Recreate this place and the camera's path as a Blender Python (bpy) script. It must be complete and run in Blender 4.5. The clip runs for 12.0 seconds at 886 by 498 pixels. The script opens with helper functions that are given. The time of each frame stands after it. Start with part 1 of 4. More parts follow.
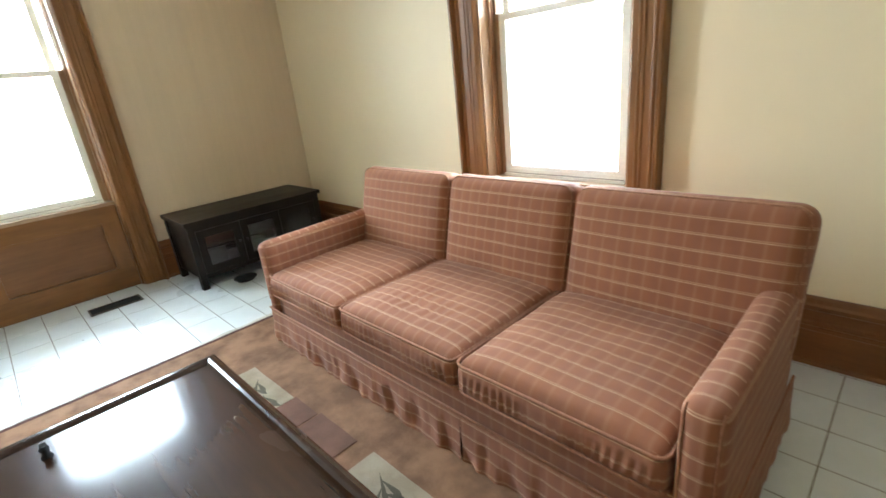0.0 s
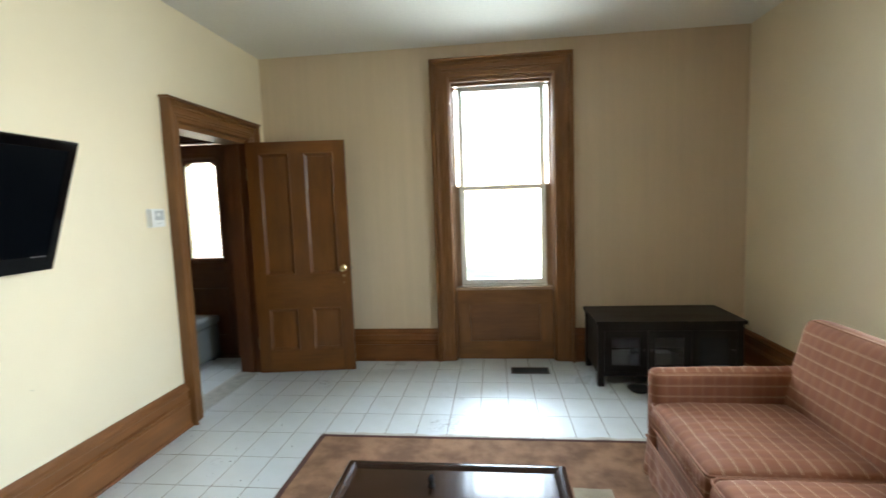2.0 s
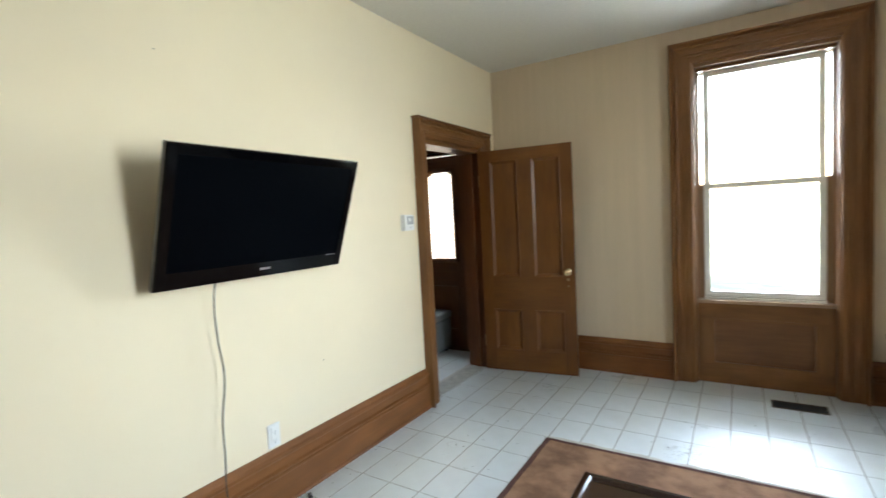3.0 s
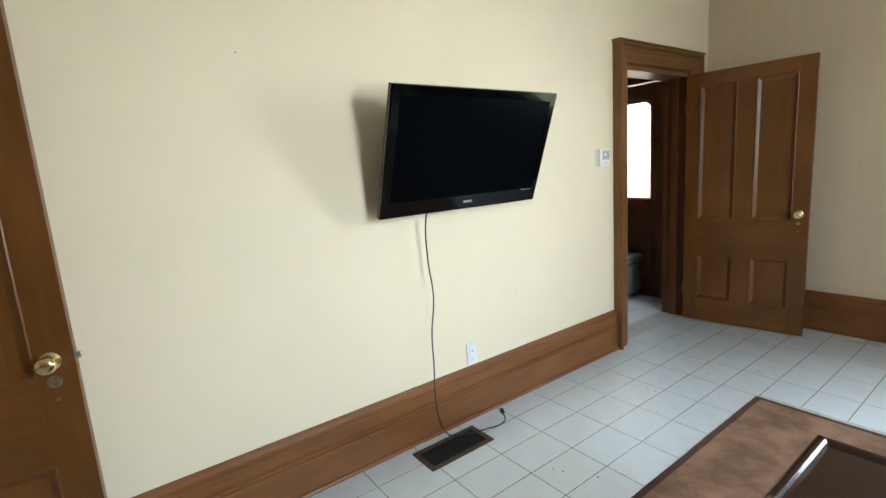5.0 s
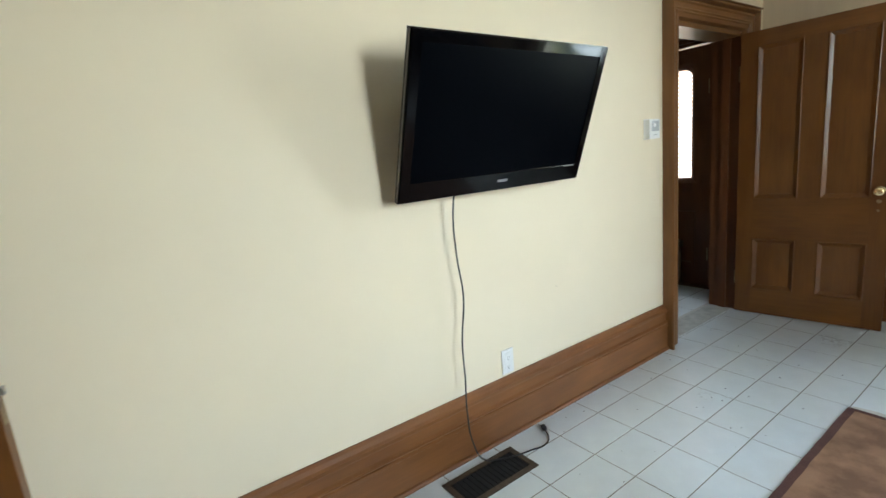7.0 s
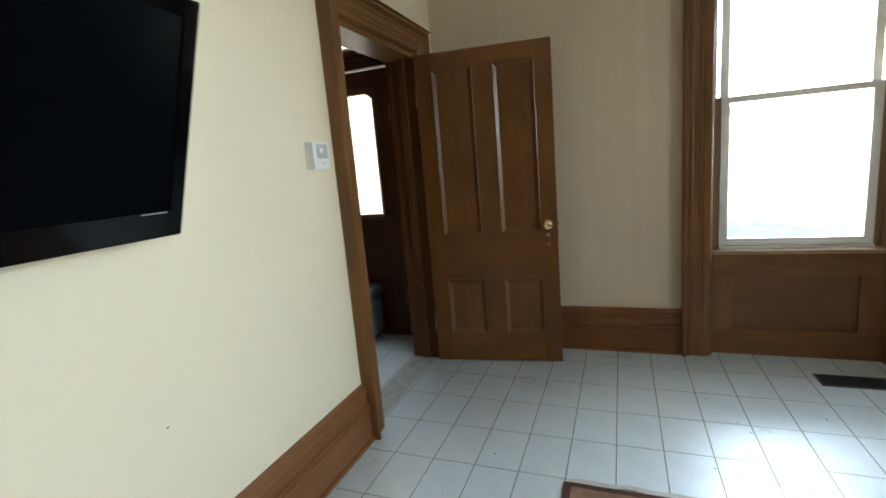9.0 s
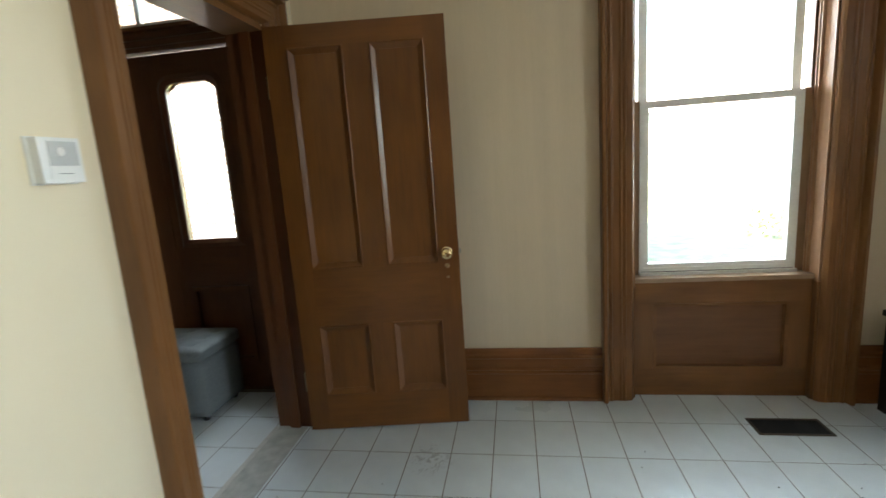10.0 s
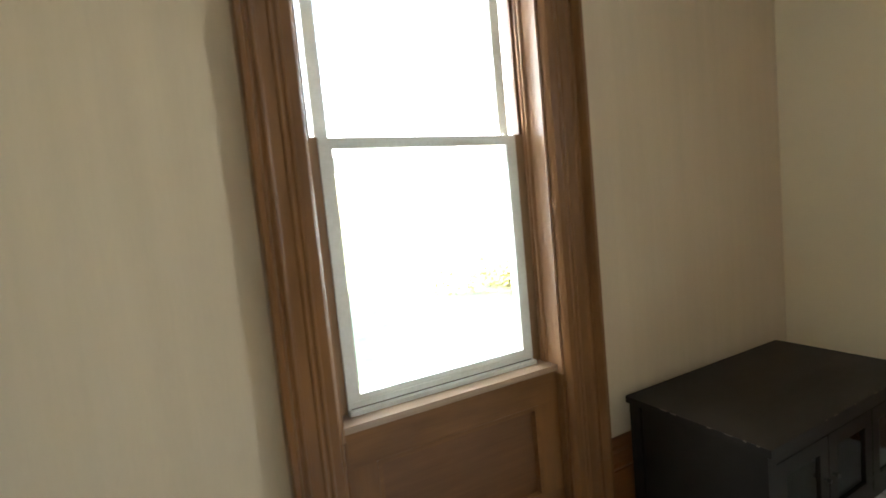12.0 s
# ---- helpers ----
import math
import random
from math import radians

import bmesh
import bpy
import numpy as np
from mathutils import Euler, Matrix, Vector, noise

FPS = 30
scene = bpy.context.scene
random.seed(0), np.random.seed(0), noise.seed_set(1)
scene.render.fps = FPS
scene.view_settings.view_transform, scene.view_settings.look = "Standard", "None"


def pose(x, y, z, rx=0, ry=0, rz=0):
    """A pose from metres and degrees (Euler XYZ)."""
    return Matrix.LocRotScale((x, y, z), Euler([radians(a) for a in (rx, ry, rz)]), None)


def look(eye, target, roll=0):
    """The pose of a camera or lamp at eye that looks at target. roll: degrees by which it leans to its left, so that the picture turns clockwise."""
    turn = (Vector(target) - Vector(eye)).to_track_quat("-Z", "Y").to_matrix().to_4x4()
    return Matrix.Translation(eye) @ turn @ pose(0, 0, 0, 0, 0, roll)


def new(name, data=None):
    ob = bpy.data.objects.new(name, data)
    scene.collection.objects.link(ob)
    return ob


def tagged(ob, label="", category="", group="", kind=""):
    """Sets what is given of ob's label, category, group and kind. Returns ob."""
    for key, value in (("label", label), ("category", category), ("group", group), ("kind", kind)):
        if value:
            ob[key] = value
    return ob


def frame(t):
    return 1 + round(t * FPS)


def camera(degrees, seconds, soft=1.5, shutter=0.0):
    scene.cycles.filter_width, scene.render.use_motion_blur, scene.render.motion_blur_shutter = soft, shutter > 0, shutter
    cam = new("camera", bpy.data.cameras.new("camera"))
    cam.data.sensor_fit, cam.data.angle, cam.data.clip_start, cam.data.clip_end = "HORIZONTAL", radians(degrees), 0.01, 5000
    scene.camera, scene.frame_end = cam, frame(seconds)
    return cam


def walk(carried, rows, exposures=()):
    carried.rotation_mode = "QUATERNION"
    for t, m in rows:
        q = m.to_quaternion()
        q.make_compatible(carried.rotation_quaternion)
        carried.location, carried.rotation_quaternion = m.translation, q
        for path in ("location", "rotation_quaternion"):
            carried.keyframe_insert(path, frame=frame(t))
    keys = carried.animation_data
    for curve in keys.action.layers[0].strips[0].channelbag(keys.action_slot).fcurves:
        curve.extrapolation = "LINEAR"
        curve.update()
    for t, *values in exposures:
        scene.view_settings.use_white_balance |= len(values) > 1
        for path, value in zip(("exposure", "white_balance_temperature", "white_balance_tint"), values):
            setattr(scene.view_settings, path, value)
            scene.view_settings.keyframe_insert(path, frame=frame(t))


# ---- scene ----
cam = camera(86.8, 12.0, 1.5, 0.25)
PATH = [
    (0, (-0.067, 0.014, 1.327), (1.224, 1.382, 0.649), -6.0),
    (0.5, (0.064, 0.078, 1.342), (1.141, 1.668, 0.784), -5.8),
    (0.7, (0.092, 0.07, 1.366), (1.053, 1.746, 0.85), -6.4),
    (1, (0.102, 0.012, 1.409), (0.863, 1.807, 0.963), -4.5),
    (1.5, (0.106, -0.058, 1.485), (0.405, 1.898, 1.195), -3.7),
    (2, (0.081, -0.066, 1.495), (-0.145, 1.912, 1.306), -2.0),
    (2.5, (0.026, -0.071, 1.497), (-0.668, 1.8, 1.363), -1.9),
    (3, (-0.008, -0.083, 1.499), (-1.076, 1.603, 1.364), -3.0),
    (3.5, (-0.032, -0.166, 1.444), (-1.48, 1.204, 1.277), -3.5),
    (5.5, (-0.1, -0.19, 1.475), (-1.728, 0.928, 1.158), -5.4),
    (6, (-0.187, -0.191, 1.467), (-1.87, 0.857, 1.209), -7.0),
    (6.5, (-0.3, -0.145, 1.41), (-1.991, 0.868, 1.071), -5.8),
    (8.5, (-0.85, 0.676, 1.398), (-1.821, 2.386, 1.036), -5.5),
    (9, (-0.848, 0.958, 1.383), (-1.563, 2.792, 1.034), -4.8),
    (9.5, (-0.914, 1.297, 1.368), (-1.439, 3.197, 1.03), -4.3),
    (10, (-0.943, 1.682, 1.391), (-1.253, 3.627, 1.042), -4.0),
    (10.5, (-0.864, 2.049, 1.419), (-0.904, 4.023, 1.101), -3.6),
    (11, (-0.84, 2.317, 1.417), (-0.615, 4.285, 1.146), -4.4),
    (11.2, (-0.855, 2.409, 1.396), (-0.471, 4.358, 1.166), -4.1),
    (11.5, (-0.745, 2.583, 1.367), (-0.227, 4.506, 1.175), -4.8),
    (12, (-0.636, 2.847, 1.372), (0.27, 4.623, 1.213), -5.5),
]
EXPOSURES = [(0, 6.78, 6400, 13), (0.5, 6.62, 6400, 13), (1.5, 6.10, 6450, 14), (2.5, 5.98, 6450, 15), (3.5, 5.92, 6300, 17), (6, 5.97, 6300, 17), (8.5, 5.55, 6150, 13), (9.5, 5.62, 6350, 13), (10.5, 5.90, 6500, 15), (11, 6.03, 6500, 15), (12, 6.03, 6450, 15)]
walk(cam, [(t, look(eye, target, roll)) for t, eye, target, roll in PATH], EXPOSURES)

# ---- world, sun, exposure ----
world = bpy.data.worlds.new("world")
scene.world = world
world.use_nodes = True
wn = world.node_tree.nodes
sky = wn.new("ShaderNodeTexSky")
sky.sky_type, sky.sun_disc = "NISHITA", False
sky.air_density, sky.dust_density = 1.6, 2.5
sky.sun_elevation, sky.sun_rotation = radians(48), radians(280)
world.node_tree.links.new(sky.outputs[0], wn["Background"].inputs[0])
wn["Background"].inputs[1].default_value = 0.06
sun = new("sun", bpy.data.lights.new("sun", "SUN"))
sun.data.energy, sun.data.angle, sun.data.color = 2.0, radians(0.5), (1.0, 0.95, 0.88)
sun.matrix_world = look((0, 0, 20), (0.985 * 18, -0.17 * 18, 0))
# lamps for daylight at the two windows, falling a little downwards, and an added unseen one, high outside the front
# door, to brighten the hall
for name, power, wide, high, eye, target in (("north_window_light", 1.6, 0.96, 1.90, (0.15, 4.875, 1.75), (0.15, 0.875, 0.75)),
                                             ("east_window_light", 1.45, 0.96, 1.90, (2.825, 1.52, 1.75), (-1.175, 1.52, 0.75)),
                                             ("hall_fill_light", 1.3, 1.25, 1.40, (-3.14, 5.40, 3.35), (-3.14, 2.90, 0.30))):
    lamp = new(name, bpy.data.lights.new(name, "AREA"))
    lamp.data.shape, lamp.data.size, lamp.data.size_y = "RECTANGLE", wide, high
    lamp.data.energy, lamp.data.spread, lamp.data.color = power, radians(130), (0.80, 0.94, 1.0)
    lamp.matrix_world = look(eye, target)

# ---- materials ----


def material(name):
    m = bpy.data.materials.new(name)
    m.use_nodes = True
    return m, m.node_tree.nodes, m.node_tree.links, m.node_tree.nodes["Principled BSDF"]


def noise_node(n, l, scale, detail=4.0, rough=0.55, stretch=(1, 1, 1), coord="Object"):
    tc = n.new("ShaderNodeTexCoord")
    mp = n.new("ShaderNodeMapping")
    mp.inputs["Scale"].default_value = stretch
    t = n.new("ShaderNodeTexNoise")
    t.inputs["Scale"].default_value, t.inputs["Detail"].default_value, t.inputs["Roughness"].default_value = scale, detail, rough
    l.new(tc.outputs[coord], mp.inputs[0])
    l.new(mp.outputs[0], t.inputs["Vector"])
    return t.outputs["Fac"]


def ramp(n, l, fac, stops):
    r = n.new("ShaderNodeValToRGB")
    els = r.color_ramp.elements
    while len(els) < len(stops):
        els.new(0.5)
    for e, (p, c) in zip(els, stops):
        e.position, e.color = p, (*c, 1)
    l.new(fac, r.inputs[0])
    return r.outputs[0]


def mixed(n, l, fac, a, b, kind="MIX"):
    m = n.new("ShaderNodeMix")
    m.data_type, m.blend_type = "RGBA", kind
    for sock, v in ((m.inputs[0], fac), (m.inputs[6], a), (m.inputs[7], b)):
        if isinstance(v, (int, float)):
            sock.default_value = v
        elif isinstance(v, tuple):
            sock.default_value = (*v, 1)
        else:
            l.new(v, sock)
    return m.outputs[2]


def calc(n, l, op, a, b=0.0, c=0.0):
    m = n.new("ShaderNodeMath")
    m.operation = op
    for sock, v in zip(m.inputs, (a, b, c)):
        if isinstance(v, (int, float)):
            sock.default_value = v
        else:
            l.new(v, sock)
    return m.outputs[0]


def bump(n, l, b, height, strength, distance=0.002):
    bp = n.new("ShaderNodeBump")
    bp.inputs["Strength"].default_value, bp.inputs["Distance"].default_value = strength, distance
    l.new(height, bp.inputs["Height"])
    l.new(bp.outputs[0], b.inputs["Normal"])


def wood(name, dark, light, axis="z", rough=0.4, coat=0.12, spec=0.35):
    m, n, l, b = material(name)
    long = {"x": (0.06, 1, 1), "y": (1, 0.06, 1), "z": (1, 1, 0.06)}[axis]
    grain = noise_node(n, l, 60, 5, 0.6, long)
    broad = noise_node(n, l, 7, 3, 0.55, tuple(0.35 if v < 1 else 1 for v in long))
    blotch = noise_node(n, l, 2.2, 3)
    info = n.new("ShaderNodeObjectInfo")
    f = calc(n, l, "ADD", calc(n, l, "MULTIPLY", grain, 0.34), calc(n, l, "MULTIPLY", broad, 0.66))
    col = ramp(n, l, f, [(0.30, dark), (0.74, light)])
    tone = calc(n, l, "ADD", calc(n, l, "MULTIPLY", blotch, 0.5), calc(n, l, "MULTIPLY", info.outputs["Random"], 0.25))
    col = mixed(n, l, calc(n, l, "MULTIPLY", tone, 0.8), col, tuple(v * 0.55 for v in dark))
    l.new(col, b.inputs["Base Color"])
    l.new(calc(n, l, "ADD", rough - 0.08, calc(n, l, "MULTIPLY", broad, 0.2)), b.inputs["Roughness"])
    b.inputs["Specular IOR Level"].default_value = spec
    b.inputs["Coat Weight"].default_value, b.inputs["Coat Roughness"].default_value = coat, 0.22 if coat < 0.5 else 0.10
    bump(n, l, b, grain, 0.12, 0.001)
    return m


def plain(name, colour, rough=0.5, metal=0.0, vary=0.12, scale=30.0, relief=0.0, spec=0.5, coat=0.0):
    m, n, l, b = material(name)
    f = noise_node(n, l, scale, 4)
    lo = tuple(v * (1 - vary) for v in colour)
    hi = tuple(min(1, v * (1 + vary)) for v in colour)
    l.new(ramp(n, l, f, [(0.3, lo), (0.7, hi)]), b.inputs["Base Color"])
    b.inputs["Roughness"].default_value, b.inputs["Metallic"].default_value = rough, metal
    b.inputs["Specular IOR Level"].default_value, b.inputs["Coat Weight"].default_value = spec, coat
    if relief:
        bump(n, l, b, f, relief)
    return m


def paint_wall(name, colour, grain):
    """Painted or papered plaster, with faint upright streaks where it is papered."""
    m, n, l, b = material(name)
    broad = noise_node(n, l, 1.3, 4)
    fine = noise_node(n, l, 260, 3)
    streak = noise_node(n, l, 13, 5, 0.6, (1, 1, 0.035))
    weave = noise_node(n, l, 190, 2, 0.5, (1, 1, 0.08))
    f = calc(n, l, "ADD", calc(n, l, "MULTIPLY", streak, grain), calc(n, l, "MULTIPLY", broad, 1 - grain))
    f = calc(n, l, "ADD", calc(n, l, "MULTIPLY", f, 0.8 if grain > 0.3 else 0.97), calc(n, l, "MULTIPLY", weave, 0.2 if grain > 0.3 else 0.03))
    v = 0.03 + 0.085 * grain
    l.new(ramp(n, l, f, [(0.3, tuple(c * (1 - v) for c in colour)), (0.7, tuple(min(0.9, c * (1 + v)) for c in colour))]), b.inputs["Base Color"])
    b.inputs["Roughness"].default_value = 0.55 if grain < 0.3 else 0.75
    bump(n, l, b, weave if grain > 0.3 else fine, 0.15 if grain > 0.3 else 0.06, 0.0008)
    return m


def tile_mat():
    m, n, l, b = material("glazed_floor_tile")
    info = n.new("ShaderNodeObjectInfo")
    geo = n.new("ShaderNodeNewGeometry")
    cloud = noise_node(n, l, 9, 5, 0.6, coord="Object")
    big = n.new("ShaderNodeTexNoise")
    big.inputs["Scale"].default_value, big.inputs["Detail"].default_value = 1.7, 5
    l.new(geo.outputs["Position"], big.inputs["Vector"])
    col = ramp(n, l, cloud, [(0.3, (0.56, 0.62, 0.645)), (0.7, (0.63, 0.69, 0.715))])
    col = mixed(n, l, calc(n, l, "MULTIPLY", info.outputs["Random"], 0.15), col, (0.52, 0.52, 0.47))
    grime = ramp(n, l, big.outputs["Fac"], [(0.5, (0, 0, 0)), (0.72, (1, 1, 1))])
    col = mixed(n, l, calc(n, l, "MULTIPLY", grime, 0.25), col, (0.40, 0.37, 0.31))
    # a scuffed smudge by the doorway and one near the window
    for cx, cy, r in ((-1.40, 3.69, 0.13), (-0.28, 2.98, 0.16), (-1.62, 2.45, 0.05)):
        d = n.new("ShaderNodeVectorMath")
        d.operation = "DISTANCE"
        l.new(geo.outputs["Position"], d.inputs[0])
        d.inputs[1].default_value = (cx, cy, 0)
        sc = n.new("ShaderNodeTexNoise")
        sc.inputs["Scale"].default_value, sc.inputs["Detail"].default_value, sc.inputs["Distortion"].default_value = 22, 4, 2.0
        l.new(geo.outputs["Position"], sc.inputs["Vector"])
        fall = calc(n, l, "SUBTRACT", 1.0, calc(n, l, "DIVIDE", d.outputs["Value"], r))
        fall = calc(n, l, "MAXIMUM", fall, 0.0)
        f = calc(n, l, "MULTIPLY", calc(n, l, "POWER", fall, 0.6), calc(n, l, "GREATER_THAN", sc.outputs["Fac"], 0.56))
        col = mixed(n, l, calc(n, l, "MULTIPLY", f, 0.6), col, (0.12, 0.12, 0.12))
    l.new(col, b.inputs["Base Color"])
    l.new(calc(n, l, "ADD", 0.2, calc(n, l, "MULTIPLY", big.outputs["Fac"], 0.22)), b.inputs["Roughness"])
    b.inputs["Coat Weight"].default_value, b.inputs["Coat Roughness"].default_value = 1.0, 0.45
    b.inputs["Coat IOR"].default_value = 1.9
    bump(n, l, b, cloud, 0.05, 0.001)
    return m


def fabric_mat():
    """Rust plaid: pale double lines along the length, fainter checks across."""
    m, n, l, b = material("rust_plaid_fabric")
    uv = n.new("ShaderNodeUVMap")
    sep = n.new("ShaderNodeSeparateXYZ")
    l.new(uv.outputs[0], sep.inputs[0])
    wob = noise_node(n, l, 5, 2)

    def line(c, pitch, centre, half, shake=0.004):
        p = calc(n, l, "ADD", c, calc(n, l, "MULTIPLY", wob, shake))
        f = calc(n, l, "FRACT", calc(n, l, "DIVIDE", p, pitch))
        d = calc(n, l, "ABSOLUTE", calc(n, l, "SUBTRACT", f, centre))
        return calc(n, l, "SUBTRACT", 1.0, calc(n, l, "SMOOTH_MIN", calc(n, l, "DIVIDE", d, half), 1.0, 0.3))

    tone = noise_node(n, l, 6, 4)
    weave = noise_node(n, l, 420, 3)
    col = ramp(n, l, tone, [(0.3, (0.220, 0.077, 0.034)), (0.7, (0.300, 0.113, 0.052))])
    band = line(sep.outputs[0], 0.058, 0.5, 0.36)
    col = mixed(n, l, calc(n, l, "MULTIPLY", band, 0.5), col, (0.22, 0.085, 0.052))
    thin = line(sep.outputs[0], 0.058, 0.15, 0.15)
    col = mixed(n, l, calc(n, l, "MULTIPLY", thin, 0.17), col, (0.50, 0.30, 0.20))
    for centre, much in ((0.46, 0.85), (0.56, 0.5)):
        strong = line(sep.outputs[1], 0.056, centre, 0.042)
        col = mixed(n, l, calc(n, l, "MULTIPLY", strong, much), col, (0.64, 0.42, 0.27))
    col = mixed(n, l, calc(n, l, "MULTIPLY", weave, 0.35), col, (0.22, 0.075, 0.038))
    l.new(col, b.inputs["Base Color"])
    b.inputs["Roughness"].default_value = 0.9
    b.inputs["Sheen Weight"].default_value, b.inputs["Sheen Roughness"].default_value = 0.08, 0.5
    bump(n, l, b, weave, 0.3, 0.0008)
    return m


def rug_mat(name, dark, light):
    m, n, l, b = material(name)
    pile = noise_node(n, l, 330, 3)
    worn = noise_node(n, l, 5, 5, 0.65)
    col = ramp(n, l, worn, [(0.39, dark), (0.62, light)])
    col = mixed(n, l, calc(n, l, "MULTIPLY", pile, 0.5), col, tuple(v * 0.6 for v in dark))
    l.new(col, b.inputs["Base Color"])
    b.inputs["Roughness"].default_value = 0.95
    bump(n, l, b, pile, 0.6, 0.003)
    return m


def glass_mat():
    m, n, l, b = material("window_glass")
    n.remove(b)
    tr, gl, fr, mx = (n.new("ShaderNode" + k) for k in ("BsdfTransparent", "BsdfGlossy", "Fresnel", "MixShader"))
    tr.inputs[0].default_value = (0.96, 0.98, 0.97, 1)
    gl.inputs["Roughness"].default_value = 0.02
    fr.inputs[0].default_value = 1.45
    l.new(fr.outputs[0], mx.inputs[0])
    l.new(tr.outputs[0], mx.inputs[1])
    l.new(gl.outputs[0], mx.inputs[2])
    l.new(mx.outputs[0], n["Material Output"].inputs[0])
    return m


def brick_mat():
    m, n, l, b = material("pale_brick")
    tc = n.new("ShaderNodeTexCoord")
    mp = n.new("ShaderNodeMapping")
    mp.inputs["Rotation"].default_value = (radians(90), 0, 0)
    t = n.new("ShaderNodeTexBrick")
    l.new(tc.outputs["Object"], mp.inputs[0])
    l.new(mp.outputs[0], t.inputs["Vector"])
    t.inputs["Color1"].default_value, t.inputs["Color2"].default_value, t.inputs["Mortar"].default_value = (0.42, 0.24, 0.17, 1), (0.36, 0.19, 0.13, 1), (0.6, 0.56, 0.5, 1)
    t.inputs["Scale"].default_value, t.inputs["Brick Width"].default_value, t.inputs["Row Height"].default_value, t.inputs["Mortar Size"].default_value = 1, 0.21, 0.075, 0.012
    l.new(t.outputs["Color"], b.inputs["Base Color"])
    b.inputs["Roughness"].default_value = 0.9
    return m


D_, L_ = (0.152, 0.063, 0.019), (0.315, 0.138, 0.041)
WOOD_Z, WOOD_X, WOOD_Y = wood("oak_upright", D_, L_, "z"), wood("oak_level", D_, L_, "x"), wood("oak_level_side", D_, L_, "y")
BASE_X, BASE_Y = wood("oak_base", (0.140, 0.046, 0.011), (0.300, 0.112, 0.028), "x"), wood("oak_base_side", (0.160, 0.056, 0.014), (0.330, 0.130, 0.036), "y")
LEAF_Z, LEAF_X = wood("door_upright", (0.105, 0.034, 0.0050), (0.245, 0.087, 0.0130), "z", 0.36, 0.28), wood("door_level", (0.105, 0.034, 0.0050), (0.245, 0.087, 0.0130), "x", 0.36, 0.28)
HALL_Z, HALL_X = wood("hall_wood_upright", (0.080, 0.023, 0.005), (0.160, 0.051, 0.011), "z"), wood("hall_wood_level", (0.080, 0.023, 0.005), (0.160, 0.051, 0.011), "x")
PAPER = paint_wall("papered_wall", (0.60, 0.476, 0.33), 0.6)
CREAM = paint_wall("cream_painted_wall", (0.79, 0.68, 0.49), 0.05)
# dark tan put on the hall walls so that less light bounces there
HALL_DIM_PAINT = paint_wall("tan_hall_dimming_paint", (0.38, 0.29, 0.205), 0.05)
CEIL = plain("ceiling_paint", (0.76, 0.745, 0.68), 0.9, vary=0.03, scale=40, relief=0.1)
GROUT = plain("tile_grout", (0.16, 0.135, 0.105), 0.9, vary=0.3, scale=40, relief=0.3)
TILE = tile_mat()
FABRIC = fabric_mat()
PIPING = plain("rust_piping_cord", (0.275, 0.118, 0.066), 0.9, vary=0.2, scale=90, relief=0.2)
RUG, RUG_EDGE = rug_mat("rug_brown_pile", (0.165, 0.080, 0.039), (0.330, 0.176, 0.094)), rug_mat("rug_maroon_edge", (0.055, 0.017, 0.012), (0.095, 0.034, 0.024))
RUG_BEIGE, RUG_RED = rug_mat("rug_beige_patch", (0.29, 0.235, 0.16), (0.43, 0.36, 0.26)), rug_mat("rug_red_patch", (0.13, 0.060, 0.038), (0.20, 0.095, 0.060))
RUG_LEAF = rug_mat("rug_leaf_green", (0.09, 0.08, 0.05), (0.14, 0.12, 0.08))
FRINGE = rug_mat("rug_white_fringe", (0.5, 0.47, 0.42), (0.72, 0.70, 0.66))
SASH, n_, l_, b_ = material("cream_vinyl_sash")
c_ = ramp(n_, l_, noise_node(n_, l_, 60, 4), [(0.3, (0.74, 0.73, 0.67)), (0.7, (0.82, 0.81, 0.76))])
t_, x_ = n_.new("ShaderNodeBsdfTranslucent"), n_.new("ShaderNodeMixShader")
l_.new(c_, b_.inputs["Base Color"])
l_.new(c_, t_.inputs[0])
b_.inputs["Roughness"].default_value, x_.inputs[0].default_value = 0.42, 0.09
l_.new(b_.outputs[0], x_.inputs[1])
l_.new(t_.outputs[0], x_.inputs[2])
l_.new(x_.outputs[0], n_["Material Output"].inputs[0])
TRACK = plain("white_window_track", (0.78, 0.78, 0.76), 0.4, vary=0.04)
GLASS = glass_mat()
# jamb oak lightened in colour to stand in for daylight glancing off the reveals
JAMBWOOD = wood("painted_light_jamb_oak", (0.30, 0.150, 0.070), (0.47, 0.262, 0.140), "z", 0.32, 0.4)
PANELWOOD = wood("greyer_panel_oak", (0.140, 0.058, 0.021), (0.270, 0.120, 0.045), "x", 0.5, 0.1)
# worn stool oak, its colour also raised for the window's reflection on top
STOOLWOOD = wood("worn_glare_stool_oak", (0.32, 0.19, 0.11), (0.60, 0.44, 0.31), "x", 0.3, 0.5)
# paler oak for the lower side stops, with the golden daylight in its colour
STOPWOOD = wood("painted_glow_stop_oak", (0.30, 0.17, 0.085), (0.46, 0.29, 0.165), "z")
BRASS = plain("polished_brass", (0.78, 0.62, 0.36), 0.14, 1.0, vary=0.1, scale=80)
DULL_BRASS = plain("tarnished_brass", (0.30, 0.22, 0.13), 0.4, 0.9, vary=0.3, scale=60)
BLACKWOOD = wood("black_brown_wood", (0.0055, 0.0042, 0.003), (0.0145, 0.0105, 0.007), "x", 0.40, 0.03, 0.2)
TABLEWOOD = wood("dark_walnut_polish", (0.020, 0.009, 0.0055), (0.056, 0.025, 0.013), "y", 0.22, 0.55, 0.05)
TV_GLOSS = plain("tv_gloss_black", (0.002, 0.002, 0.0025), 0.08, vary=0.05, spec=0.25)
